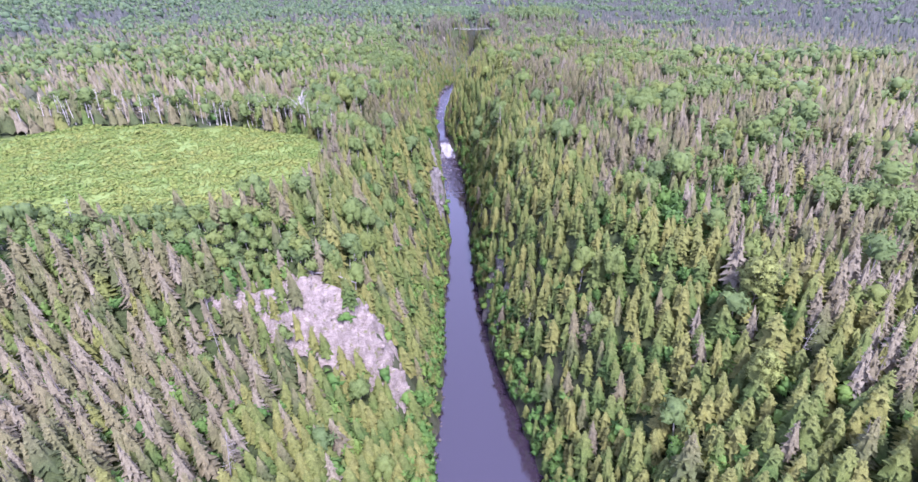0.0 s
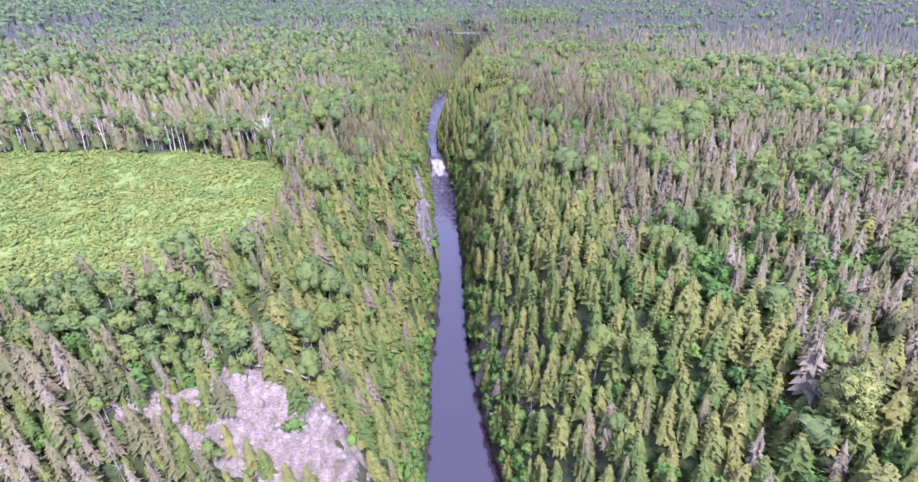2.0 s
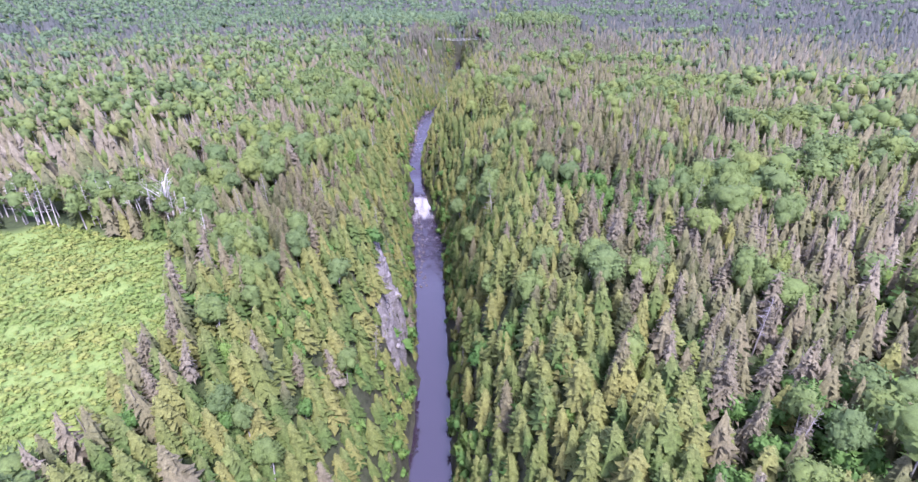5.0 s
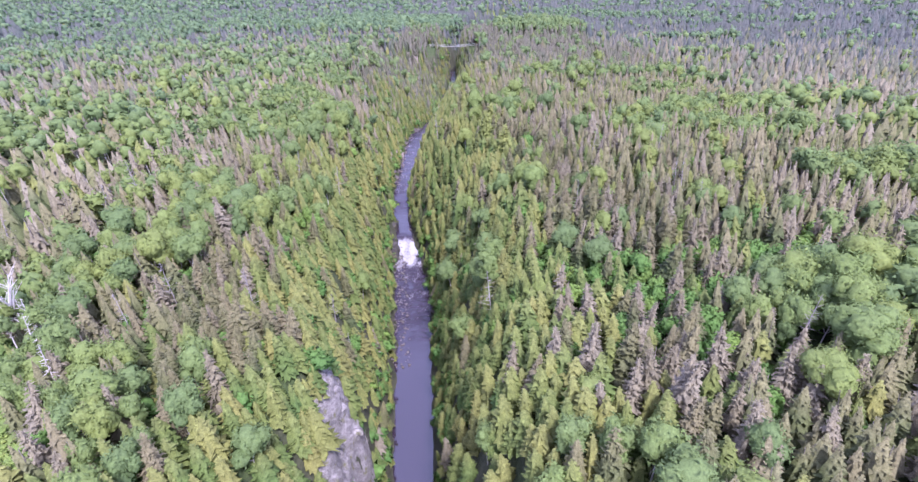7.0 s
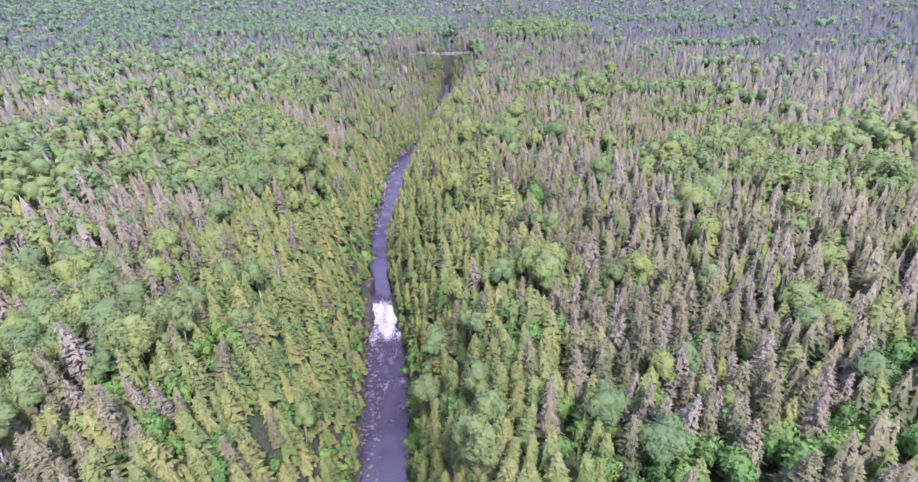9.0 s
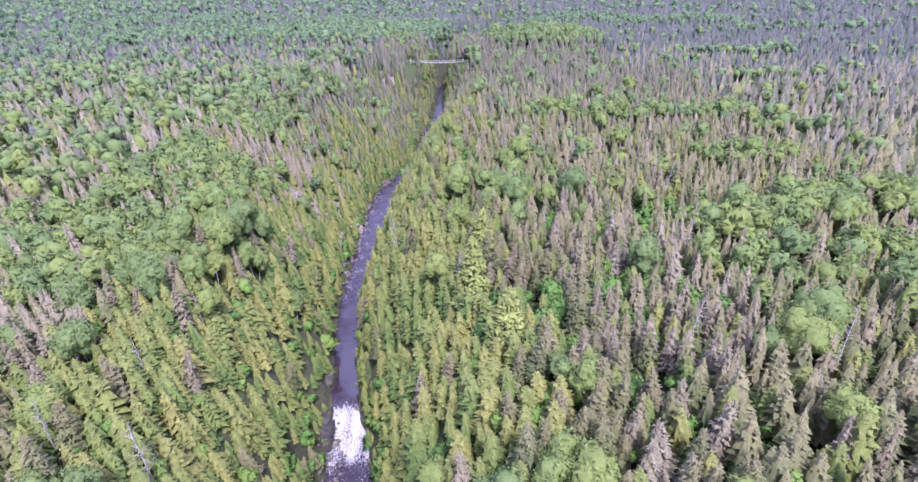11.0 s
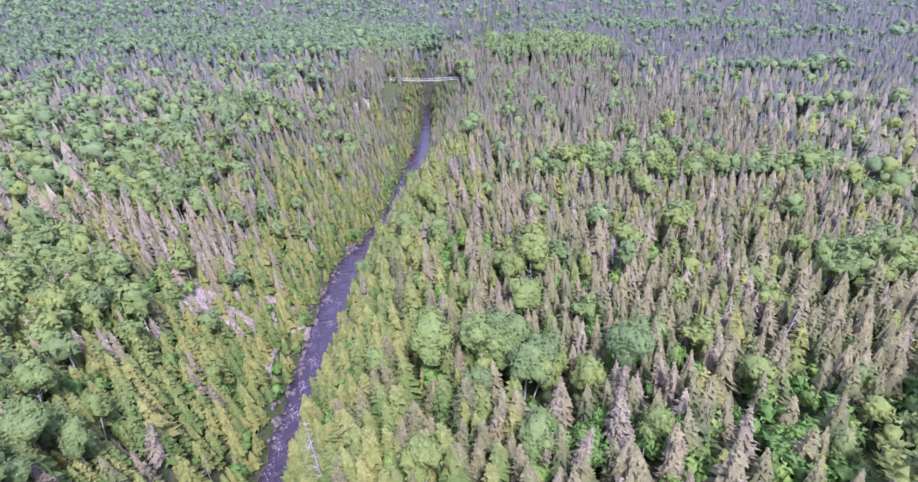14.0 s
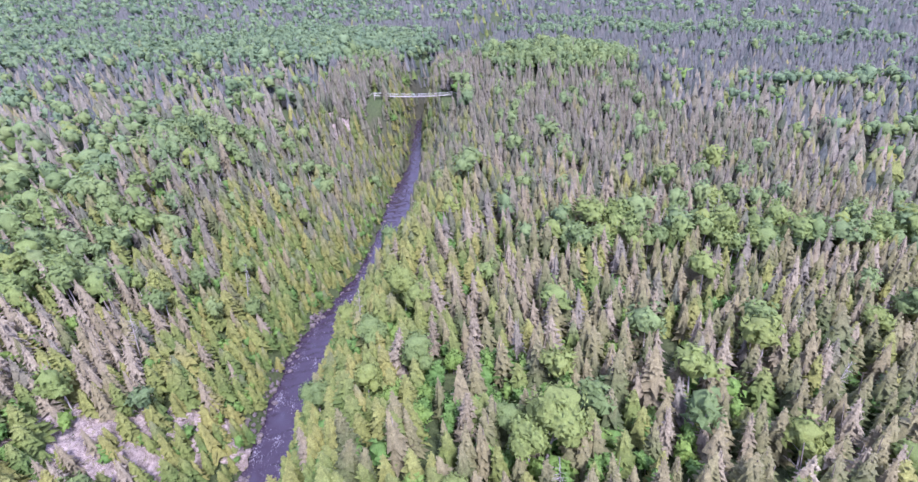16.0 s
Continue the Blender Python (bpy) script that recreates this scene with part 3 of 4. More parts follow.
    if kind == "snag":
        v, f = snag(rng, (34, 14, 5, 4)[2 - fine])
        return (v, f), None


LABEL = {
    "sapling": ("bright green broadleaf sapling among the spruces", "sapling"),
    "spruce": ("olive-green spruce thinning to tan brown sprays", "spruce"),
    "gray_spruce": ("dying gray-brown spruce with sparse needles", "dead spruce"),
    "cedar": ("dense yellow-green cedar with a flame-shaped crown", "cedar"),
    "aspen": ("round-crowned green aspen on a pale bare trunk", "aspen"),
    "shrub": ("bright green leafy shrub between the conifers", "shrub"),
    "pine": ("tall pale yellow-green pine standing above the spruces", "pine"),
    "snag": ("bare silver-gray dead tree with broken branches", "dead tree"),
}
LEAF["sapling"], WOODS["sapling"] = LEAF["shrub"], WOODS["shrub"]
LEAF["young_pine"], LEAF["broad_aspen"] = LEAF["pine"], LEAF["aspen"]
WOOD = {"young_pine": BARK_DARK, "broad_aspen": BARK_PALE, "meadow": BARK_DARK, "sapling": BARK_DARK, "spruce": BARK_DARK, "gray_spruce": BARK_DARK, "cedar": BARK_DARK, "aspen": BARK_PALE, "shrub": BARK_DARK, "pine": BARK_DARK, "snag": BARK_DEAD}
NAME = {"young_pine": "pine", "broad_aspen": "aspen", "sapling": "sapling", "spruce": "spruce", "gray_spruce": "dead_spruce", "cedar": "cedar", "aspen": "aspen", "shrub": "shrub", "pine": "pine", "snag": "snag"}
HEIGHT = {"sapling": (3.5, 7), "spruce": (6.2, 11.4), "gray_spruce": (6.4, 11.8), "cedar": (5.0, 9.6), "aspen": (7.0, 13.4), "shrub": (2.0, 4.8), "pine": (15, 19), "snag": (8, 15)}

# groves of aspen: x, y, radius across, radius along, share of aspen
GROVES_WEST = [
    (-44, 184, 20, 14, 0.4), (-82, 107, 58, 9, 1.0),
    (-58, 318, 26, 15, 0.75), (-96, 308, 36, 26, 0.7), (-45, 243, 20, 14, 0.5), (-46, 333, 20, 18, 0.6), (-62, 218, 22, 9, 0.45), (-55, 122, 24, 10, 0.5),
    (-65, 374, 26, 20, 0.7), (-36, 330, 12, 14, 0.5), (-95, 440, 40, 36, 0.55), (-66, 500, 28, 18, 0.65), (-62, 430, 20, 16, 0.65), (-60, 705, 95, 85, 0.72),
    (-190, 505, 90, 34, 0.5), (-190, 690, 110, 40, 0.5), (-185, 342, 90, 32, 0.6), (-115, 207, 62, 5, 0.5),
]
GROVES_EAST = [
    (130, 330, 50, 9, 0.65), (116, 212, 22, 11, 0.6), (199, 301, 50, 14, 0.7), (131, 250, 40, 10, 0.7), (89, 152, 16, 9, 0.15), (60, 131, 14, 7, 0.05),
    (94, 111, 10, 8, 0.3), (118, 293, 30, 8, 0.65), (88, 304, 14, 8, 0.5), (85, 326, 14, 10, 0.45), (88, 616, 40, 30, 0.9), (90, 429, 12, 6, 0.5), (33, 349, 8, 8, 0.5), (103, 372, 9, 8, 0.5), (142, 411, 12, 10, 0.5), (207, 572, 40, 8, 0.8),
    (171, 496, 26, 8, 0.4), (64, 429, 14, 6, 0.5), (119, 427, 26, 6, 0.5), (70, 198, 16, 9, 0.65), (200, 780, 120, 24, 0.4),
]


# thickets of young broadleaf trees: x, y, radius across, radius along, share
THICKETS = [
    (45, 302, 22, 9, 0.5), (44, 200, 18, 9, 0.45), (80, 206, 24, 12, 0.4), (30, 388, 16, 7, 0.4), (50, 374, 16, 7, 0.35), (58, 112, 20, 9, 0.35),
    (36, 250, 18, 10, 0.2), (-82, 101, 50, 5, 0.3), (58, 212, 28, 11, 0.6), (80, 226, 16, 8, 0.4), (60, 336, 28, 10, 0.35), (42, 354, 16, 7, 0.35), (72, 118, 20, 9, 0.5), (55, 130, 24, 10, 0.5), (90, 152, 20, 10, 0.45), (70, 330, 20, 8, 0.3), (-24, 235, 14, 14, 0.2),
]


def scatter(x0, x1, y0, y1, gap, rng):
    """Points on a jittered grid."""
    nx, ny = int((x1 - x0) / gap), int((y1 - y0) / gap)
    gx, gy = np.meshgrid(np.arange(nx), np.arange(ny), indexing="ij")
    x = x0 + (gx + 0.5 * (gy % 2) + rng.uniform(-0.42, 0.42, gx.shape)) * gap
    y = y0 + (gy + rng.uniform(-0.42, 0.42, gx.shape)) * gap
    return x.ravel(), y.ravel()


def kinds_at(x, y, rng):
    """Which kind stands at each place: cedar on the flanks, aspen in groves, spruce elsewhere."""
    middle, half_w = along(y, 1), along(y, 2)
    d = np.abs(x - middle) - half_w
    reach = np.where(x < middle, flank(y, True), flank(y, False))
    grove, rough = np.zeros(len(x)), rolling(x, y, 22, 6, 18)
    for cx, cy, rx, ry, share in GROVES_WEST + GROVES_EAST:
        e = ((x - cx) / rx) ** 2 + ((y - cy) / ry) ** 2
        grove = np.maximum(grove, min(0.95, share + (0.1 if cx > 0 or cy > 600 else -0.12)) * step01(1.35 - e + 0.25 * rough, 0, 0.7))
    patch = rolling(x, y, 120, 6, 4)
    wild = 0.03 + 0.09 * step01(rolling(x, y, 70, 6, 15), 0.3, 1.3) + 0.42 * step01(np.hypot(x, y - 300), 350, 600) * step01(rolling(x, y * 2.2, 260, 6, 2) - 0.0011 * x, 0.02, 0.5)
    dying = bump(x, y, -40, 405, 20, 26) + 0.3 * bump(x, y, -40, 75, 40, 14)
    leafy = step01(-x, 18, 60) * step01(y, 225, 275) * (1 - np.minimum(1, dying))
    wild = np.maximum(wild, leafy * (0.10 + 0.36 * step01(rolling(x, y * 1.6, 80, 6, 9), -0.1, 0.7)))
    p_aspen = np.maximum(grove, wild) * step01(d, 3, 14)
    p_cedar = (1 - p_aspen) * np.clip(0.92 - 0.75 * step01(d / np.minimum(reach, np.where((x > middle) & (y < 230), 34, 26)), 0.75, 1.9) + 0.05 * patch, 0.08, 1) * (1 - 0.45 * step01(y, 455, 500) * step01(d, 4, 10)) * (1 - 0.8 * step01(y, 600, 680))
    p_gray = (1 - p_aspen - p_cedar) * np.clip(0.25 + 0.14 * step01(x, 20, 40) * step01(-y, -250, -200) + 0.16 * patch + 0.25 * step01(y + x, 420, 760) + 0.36 * leafy, 0.1, 0.85)
    thick = np.zeros(len(x))
    for cx, cy, rx, ry, share in THICKETS:
        thick = np.maximum(thick, share * step01(1.4 - ((x - cx) / rx) ** 2 - ((y - cy) / ry) ** 2 + 0.3 * rough, 0, 0.8))
    p_cedar = p_cedar * (1 - 0.8 * np.minimum(1, dying) * step01(d, 12, 20))
    p_gray = np.minimum(1 - p_aspen - p_cedar, p_gray + 0.55 * dying)
    p_snag = 0.009 + 0.2 * bump(x, y, -105, 211, 75, 7)
    r = rng.random(len(x))
    kind = np.full(len(x), "spruce", dtype="<U12")
    edge = np.cumsum([p_aspen, p_cedar, p_gray, 0 * p_gray + p_snag], axis=0)
    for name, lo, hi in (("aspen", 0 * r, edge[0]), ("cedar", edge[0], edge[1]), ("gray_spruce", edge[1], edge[2]), ("snag", edge[2], edge[3])):
        kind[(r >= lo) & (r < hi)] = name
    kind[(rng.random(len(x)) < np.maximum(thick, 0.035)) & (kind != "aspen")] = "sapling"
    ok = (d > 0.8) & (bald(x, y) < rng.uniform(0.45, 0.95, len(x)) ** (1 - 0.9 * (rng.random(len(x)) < 0.06))) & (clearing(x, y) < 0.4) & ((np.abs(x - 14) > 21) | (np.abs(y - 570) > 13) | (d < 6))
    return kind, ok, d


def plant(name, kind, fine, xs, ys, hs, rng, variants, wood=True, away=0):
    """Many trees of one kind as one joined stand."""
    made = [make_kind(kind, rng, fine) for _ in range(variants)]
    pick = rng.integers(0, variants, len(xs))
    zs = land(xs, ys)
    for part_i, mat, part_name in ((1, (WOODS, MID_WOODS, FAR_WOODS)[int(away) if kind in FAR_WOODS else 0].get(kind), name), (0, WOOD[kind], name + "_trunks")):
        if part_i == 0 and not wood:
            continue
        vs, fs, ts, us, ns, base = [], [], [], [], [], 0
        for k in range(variants):
            if made[k][part_i] is None:
                continue
            v, f = made[k][part_i][:2]
            i = np.nonzero(pick == k)[0]
            if not len(i):
                continue
            a = rng.uniform(0, 6.2832, len(i))
            fat = rng.uniform(0.85, 1.25, len(i)) * hs[i] * (1.28 if fine < 1 else 1.08)
            c, s = np.cos(a) * fat, np.sin(a) * fat
            lx, ly = (rng.normal(0, 0.03, (2, len(i))) + np.array([[-0.1], [0]])) * hs[i]
            px = c[:, None] * v[:, 0] - s[:, None] * v[:, 1] + xs[i][:, None] + lx[:, None] * v[:, 2]
            py = s[:, None] * v[:, 0] + c[:, None] * v[:, 1] + ys[i][:, None] + ly[:, None] * v[:, 2]
            pz = hs[i][:, None] * v[:, 2] + zs[i][:, None]
            vs.append(np.stack([px, py, pz], -1).reshape(-1, 3))
            fs.append((np.arange(len(i))[:, None, None] * len(v) + f + base).reshape(-1, 3))
            ts.append(np.repeat(rng.random(len(i)), len(v)))
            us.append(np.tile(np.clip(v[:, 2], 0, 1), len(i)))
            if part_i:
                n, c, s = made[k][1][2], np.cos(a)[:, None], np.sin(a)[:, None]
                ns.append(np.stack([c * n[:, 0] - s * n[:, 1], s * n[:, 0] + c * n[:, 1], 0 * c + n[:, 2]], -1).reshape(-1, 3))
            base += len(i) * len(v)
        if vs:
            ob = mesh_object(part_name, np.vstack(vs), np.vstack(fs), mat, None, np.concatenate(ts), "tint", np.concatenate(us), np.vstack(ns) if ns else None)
            yield ob


def stand(name, kind, fine, xs, ys, hs, rng, variants, label, wood=True, away=0):
    obs = list(plant(name, kind, fine, xs, ys, hs, rng, variants, wood, away))
    if not obs:
        return
    tagged(obs[0], label, "woods", kind="stuff")
    for o in obs[1:]:
        o.name = "trunks"
        o.parent = obs[0]


rng = np.random.default_rng(7)


def heights(kind, n, rng):
    lo, hi = HEIGHT[kind]
    return (lo + (hi - lo) * rng.beta(3.2, 3.2, n)) * np.where(rng.random(n) < 0.06, 1.25, 1)


# the woods near the flight, tree by tree; closer together on the flanks of the gorge
ax, ay = scatter(-102, 160, 16, 650, 2.6, rng)
amid = along(ay, 1)
adist = np.abs(ax - amid) - along(ay, 2)
areach = np.where(ax < amid, flank(ay, True), flank(ay, False))
thin = rng.random(len(ax)) < np.where(adist < areach * 0.9 + 4, 0.93, 0.86)
close = np.abs(ax - 0.08 * ay) < np.where(ay < 520, 102, 74)
ax, ay = ax[thin & close], ay[thin & close]
akind, aok, ad = kinds_at(ax, ay, rng)
ax, ay, akind, ad = ax[aok], ay[aok], akind[aok], ad[aok]
low = 0.6 + 0.4 * step01(ad, 0, 7)  # small trees by the water
low = low * (1 - 0.4 * ((akind == "aspen") & (ay < 118) & (ax < -30)))
# young cedars crowd the steep sides
yx, yy_ = scatter(-76, 75, 60, 640, 1.7, rng)
ymid = along(yy_, 1)
yd = np.abs(yx - ymid) - along(yy_, 2)
shelf = (yx < -38) & (yx > -75) & (yy_ > 78) & (yy_ < 104) & (rng.random(len(yx)) < 0.4)
thinner = 1 - 0.5 * step01(yy_, 455, 500)
fall = np.hypot(land(yx + 1, yy_) - land(yx - 1, yy_), land(yx, yy_ + 1) - land(yx, yy_ - 1)) / 2
face = (yy_ > 500) & (yd > 1.0) & (rng.random(len(yx)) < 0.75 * step01(fall, 0.5, 1.3))
west = (yx < ymid) & (yy_ > 225) & (yy_ < 470) & (yd > 20) & (yd < 50) & (bald(yx, yy_) < 0.5) & (rng.random(len(yx)) < 0.14 + 0.2 * step01(-yy_, -360, -320))
steep_side = face | west | shelf | (yd > 0.4) & (yd < np.minimum(np.where(yx < ymid, flank(yy_, True), flank(yy_, False)), 24)) & (bald(yx, yy_) < 0.5) & (rng.random(len(yx)) / thinner < 0.26 + 0.2 * ((yx < ymid) & ((yy_ > 225) & (yy_ < 345) | (yy_ > 168) & (yy_ < 218))))
ax, ay = np.concatenate([ax, yx[steep_side]]), np.concatenate([ay, yy_[steep_side]])
akind = np.concatenate([akind, np.where((yy_[steep_side] > 500) & (rng.random(int(steep_side.sum())) < 0.45), "spruce", "cedar")])
low = np.concatenate([low, rng.uniform(0.4, 0.75, int(steep_side.sum()))])
SINGLE = 290
for kind in ("spruce", "gray_spruce", "cedar", "aspen", "snag", "sapling"):
    idx = np.nonzero(akind == kind)[0]
    nearest = np.argsort(np.abs(ax[idx] - 8) + np.abs(ay[idx] - 230) * 0.28)
    single, rest = idx[nearest[:SINGLE]], idx[nearest[SINGLE:]]
    protos = []
    for i, t in enumerate(single):
        h = float(heights(kind, 1, rng)[0] * low[t])
        m = pose(float(ax[t]), float(ay[t]), float(land(ax[t:t + 1], ay[t:t + 1])[0]), rng.normal(0, 1.5), rng.normal(-6, 1.5), rng.uniform(0, 360))
        if len(protos) < 8:
            wood_m, crown_m = make_kind(kind, rng, 2)
            root = new(NAME[kind])
            mesh_object("trunk", wood_m[0], wood_m[1], WOOD[kind], root)
            if crown_m is not None:
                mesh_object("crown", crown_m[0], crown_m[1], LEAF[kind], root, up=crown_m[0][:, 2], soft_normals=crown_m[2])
            tagged(root, LABEL[kind][0], LABEL[kind][1], LABEL[kind][1] + " trees of the gorge")
            root.matrix_basis = m
            root.scale = (h * rng.uniform(0.9, 1.2),) * 2 + (h,)
            protos.append(root)
        else:
            ob = copy_thing(protos[i % 8], m)
            ob.scale = (h * rng.uniform(0.9, 1.2),) * 2 + (h,)
    # upper stands take the half-hazed colours
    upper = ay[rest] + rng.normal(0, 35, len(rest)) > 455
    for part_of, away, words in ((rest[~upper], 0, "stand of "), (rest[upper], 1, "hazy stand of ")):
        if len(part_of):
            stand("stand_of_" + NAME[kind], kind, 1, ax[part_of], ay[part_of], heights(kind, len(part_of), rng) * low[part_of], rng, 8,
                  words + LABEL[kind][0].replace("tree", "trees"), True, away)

# the woods beyond, to the skyline
bx, by = scatter(-330, 350, 20, 860, 4.5, rng)
far_enough = ~((np.abs(bx - 0.08 * by) < np.where(by < 520, 102, 74)) & (by < 650)) & (np.abs(bx) < 120 + 0.75 * by)
bx, by = bx[far_enough], by[far_enough]
bkind, bok, bd = kinds_at(bx, by, rng)
cx_, cy_ = scatter(-1150, 1250, 250, 1650, 10.4, rng)
keep = ~((cx_ > -330) & (cx_ < 350) & (cy_ < 860)) & (np.abs(cx_) < 0.82 * cy_ + 40)
cx_, cy_ = cx_[keep], cy_[keep]
ckind, cok, _ = kinds_at(cx_, cy_, rng)
# haze tint steps in with distance: none, half, full
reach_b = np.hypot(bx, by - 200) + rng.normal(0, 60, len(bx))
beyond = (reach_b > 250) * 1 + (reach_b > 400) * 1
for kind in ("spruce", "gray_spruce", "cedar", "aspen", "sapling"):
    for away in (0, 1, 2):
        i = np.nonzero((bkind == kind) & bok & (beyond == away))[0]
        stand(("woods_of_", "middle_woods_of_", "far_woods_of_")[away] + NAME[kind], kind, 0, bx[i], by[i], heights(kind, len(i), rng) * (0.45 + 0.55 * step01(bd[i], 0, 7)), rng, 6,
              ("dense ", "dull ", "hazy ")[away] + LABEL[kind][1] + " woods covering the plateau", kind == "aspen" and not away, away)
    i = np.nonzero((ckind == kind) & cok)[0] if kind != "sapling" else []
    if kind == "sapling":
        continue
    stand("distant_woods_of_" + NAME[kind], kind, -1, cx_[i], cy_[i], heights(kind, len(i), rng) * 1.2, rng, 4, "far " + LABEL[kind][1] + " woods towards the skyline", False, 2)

# ---- undergrowth ----
ux, uy = scatter(-82, 110, 16, 520, 4.6, rng)
_, uok, ud = kinds_at(ux, uy, rng)
lush = step01(rolling(ux, uy, 55, 6, 8), -0.6, 0.9)
uk = (uok | ((bald(ux, uy) > 0.5) & (rng.random(len(ux)) < 0.4))) & (rng.random(len(ux)) < 0.35 + 0.5 * lush + 0.15 * step01(-uy, -170, -100))
ux, uy = ux[uk], uy[uk]
# alders along the water's edge
ey = rng.uniform(45, 330, 620)
es = np.where(rng.random(620) < 0.5, -1, 1)
ex = along(ey, 1) + es * (along(ey, 2) + rng.uniform(0.4, 4.5, 620))
lit = rng.random(620) < 0.35 + 0.65 * step01(-ey, -190, -120)
ux, uy = np.concatenate([ux, ex[lit]]), np.concatenate([uy, ey[lit]])
near_first = np.argsort(np.abs(ux - 30) + np.abs(uy - 230) * 0.3)
protos = []
for i, t in enumerate(near_first[:220]):
    h = float(heights("shrub", 1, rng)[0])
    m = pose(float(ux[t]), float(uy[t]), float(land(ux[t:t + 1], uy[t:t + 1])[0]), 0, 0, rng.uniform(0, 360))
    if len(protos) < 6:
        wood_m, crown_m = make_kind("shrub", rng, 2)
        root = new("shrub")
        mesh_object("stem", wood_m[0], wood_m[1], BARK_DARK, root)
        mesh_object("crown", crown_m[0], crown_m[1], LEAF["shrub"], root, up=crown_m[0][:, 2], soft_normals=crown_m[2])
        tagged(root, LABEL["shrub"][0], "shrub", "shrubs under the trees")
        root.matrix_basis = m
        protos.append(root)
        root.scale = (h, h, h)
    else:
        copy_thing(protos[i % 6], m).scale = (h, h, h)
rest = near_first[220:]
stand("undergrowth", "shrub", 1, ux[rest], uy[rest], heights("shrub", len(rest), rng), rng, 8, "bright green leafy undergrowth between the trees", False)

# the shrubby clearing
mx, my = scatter(-172, -40, 98, 214, 1.05, rng)
mk = rng.random(len(mx)) < clearing(mx, my) * (0.75 + 0.3 * rolling(mx, my, 12, 5, 6) + 0.1)
mx, my = mx[mk], my[mk]
tagged(list(plant("meadow_shrubs", "meadow", 0, mx, my, rng.uniform(0.4, 1.0, len(mx)) * (1 + 0.4 * rolling(mx, my, 16, 6, 20)), rng, 8, False))[0],
       "yellow-green shrubs and tall weeds filling a clearing", "shrubs", kind="stuff")

# ---- bare rocks ----


def rock_patch(name, x0, x1, y0, y1, step, mat, label, proud=0.5, rough=0.8, blocks=10):
    """A bare ledge of rock on the slope, broken into steps, its rim sunk under the soil."""
    xs, ys = np.arange(x0, x1, step), np.arange(y0, y1, step)
    px, py = np.meshgrid(xs, ys, indexing="ij")
    u, v = (px - x0) / (x1 - x0) * 2 - 1, (py - y0) / (y1 - y0) * 2 - 1
    rim = np.clip(1.15 - (np.abs(u) ** 2.5 + np.abs(v) ** 2.5) + 0.4 * rolling(px, py, 11, 6, 1) + 0.3 * rolling(px, py, 4, 6, 16), -0.5, 0.5)
    z = land(px, py)
    crag = np.array([noise.fractal(Vector((a * 0.28, b * 0.28, c * 0.5)), 1.0, 2.1, 5) for a, b, c in zip(px.ravel(), py.ravel(), z.ravel())]).reshape(px.shape)
    lift = proud * np.minimum(rim * 3, 1) + rough * np.maximum(crag, -0.35) * (rim > 0)
    steps = z + lift
    steps = steps + 0.45 * (np.round(steps / 1.3) * 1.3 - steps)
    z = np.where(rim > 0, steps, z - 1.2)
    jx = px + 0.35 * step * np.sin(z * 7 + py) + 0.5 * crag
    ob = mesh_object(name, np.stack([jx, py, z], -1).reshape(-1, 3), sheet(xs, ys), mat)
    # loose blocks broken out of the face
    for _ in range(int(blocks)):
        bx_, by_ = rng.uniform(x0 + 0.12 * (x1 - x0), x1 - 0.12 * (x1 - x0)), rng.uniform(y0 + 0.15 * (y1 - y0), y1 - 0.15 * (y1 - y0))
        i, j = int((bx_ - x0) / step), int((by_ - y0) / step)
        v, f = ball(np.zeros(3), 1.0, rng, 2, 5, 0.6)
        piece = mesh_object("block", v * rng.uniform(0.75, 1.25, (len(v), 1)), f, mat, ob)
        piece.location = (float(jx[i, j]), float(py[i, j]), float(z[i, j]))
        piece.rotation_euler = (rng.uniform(-0.4, 0.4), rng.uniform(-0.4, 0.4), rng.uniform(0, 6))
        piece.scale = tuple(float(v) for v in rng.uniform(0.3, 1.1, 3))
    return tagged(ob, label, "rock")


rock_patch("rock_outcrop", -53, -11, 90, 102, 0.4, ROCK_PINK, "bald pinkish rock face bare of trees", 1.3, 1.7, 34)
rock_patch("rock_outcrop", -43, -19, 381, 405, 0.45, ROCK_PINK, "pale bald rock ledge among gray dead trees", 1.0, 1.0)
rock_patch("rock_outcrop", -28, -14, 400, 411, 0.4, ROCK_PINK, "narrow pale rock shelf above the cedars", 0.9, 1.0, 5)
rock_patch("rock_outcrop", -23, -11, 546, 557, 0.45, ROCK_PINK, "small pale rock ledge high on the valley side", 0.7, 0.9)
rock_patch("cliff", -12.5, -5.0, 187, 205, 0.3, ROCK_GRAY, "steep pale gray cliff rising out of the river", 1.5, 1.4)
rock_patch("cliff", 8.2, 15, 142, 154, 0.35, ROCK_GRAY, "small gray cliff over the water", 0.9, 1.0)
rock_patch("cliff", 10.5, 17, 129, 138, 0.35, ROCK_GRAY, "small gray cliff over the water", 0.9, 1.0)



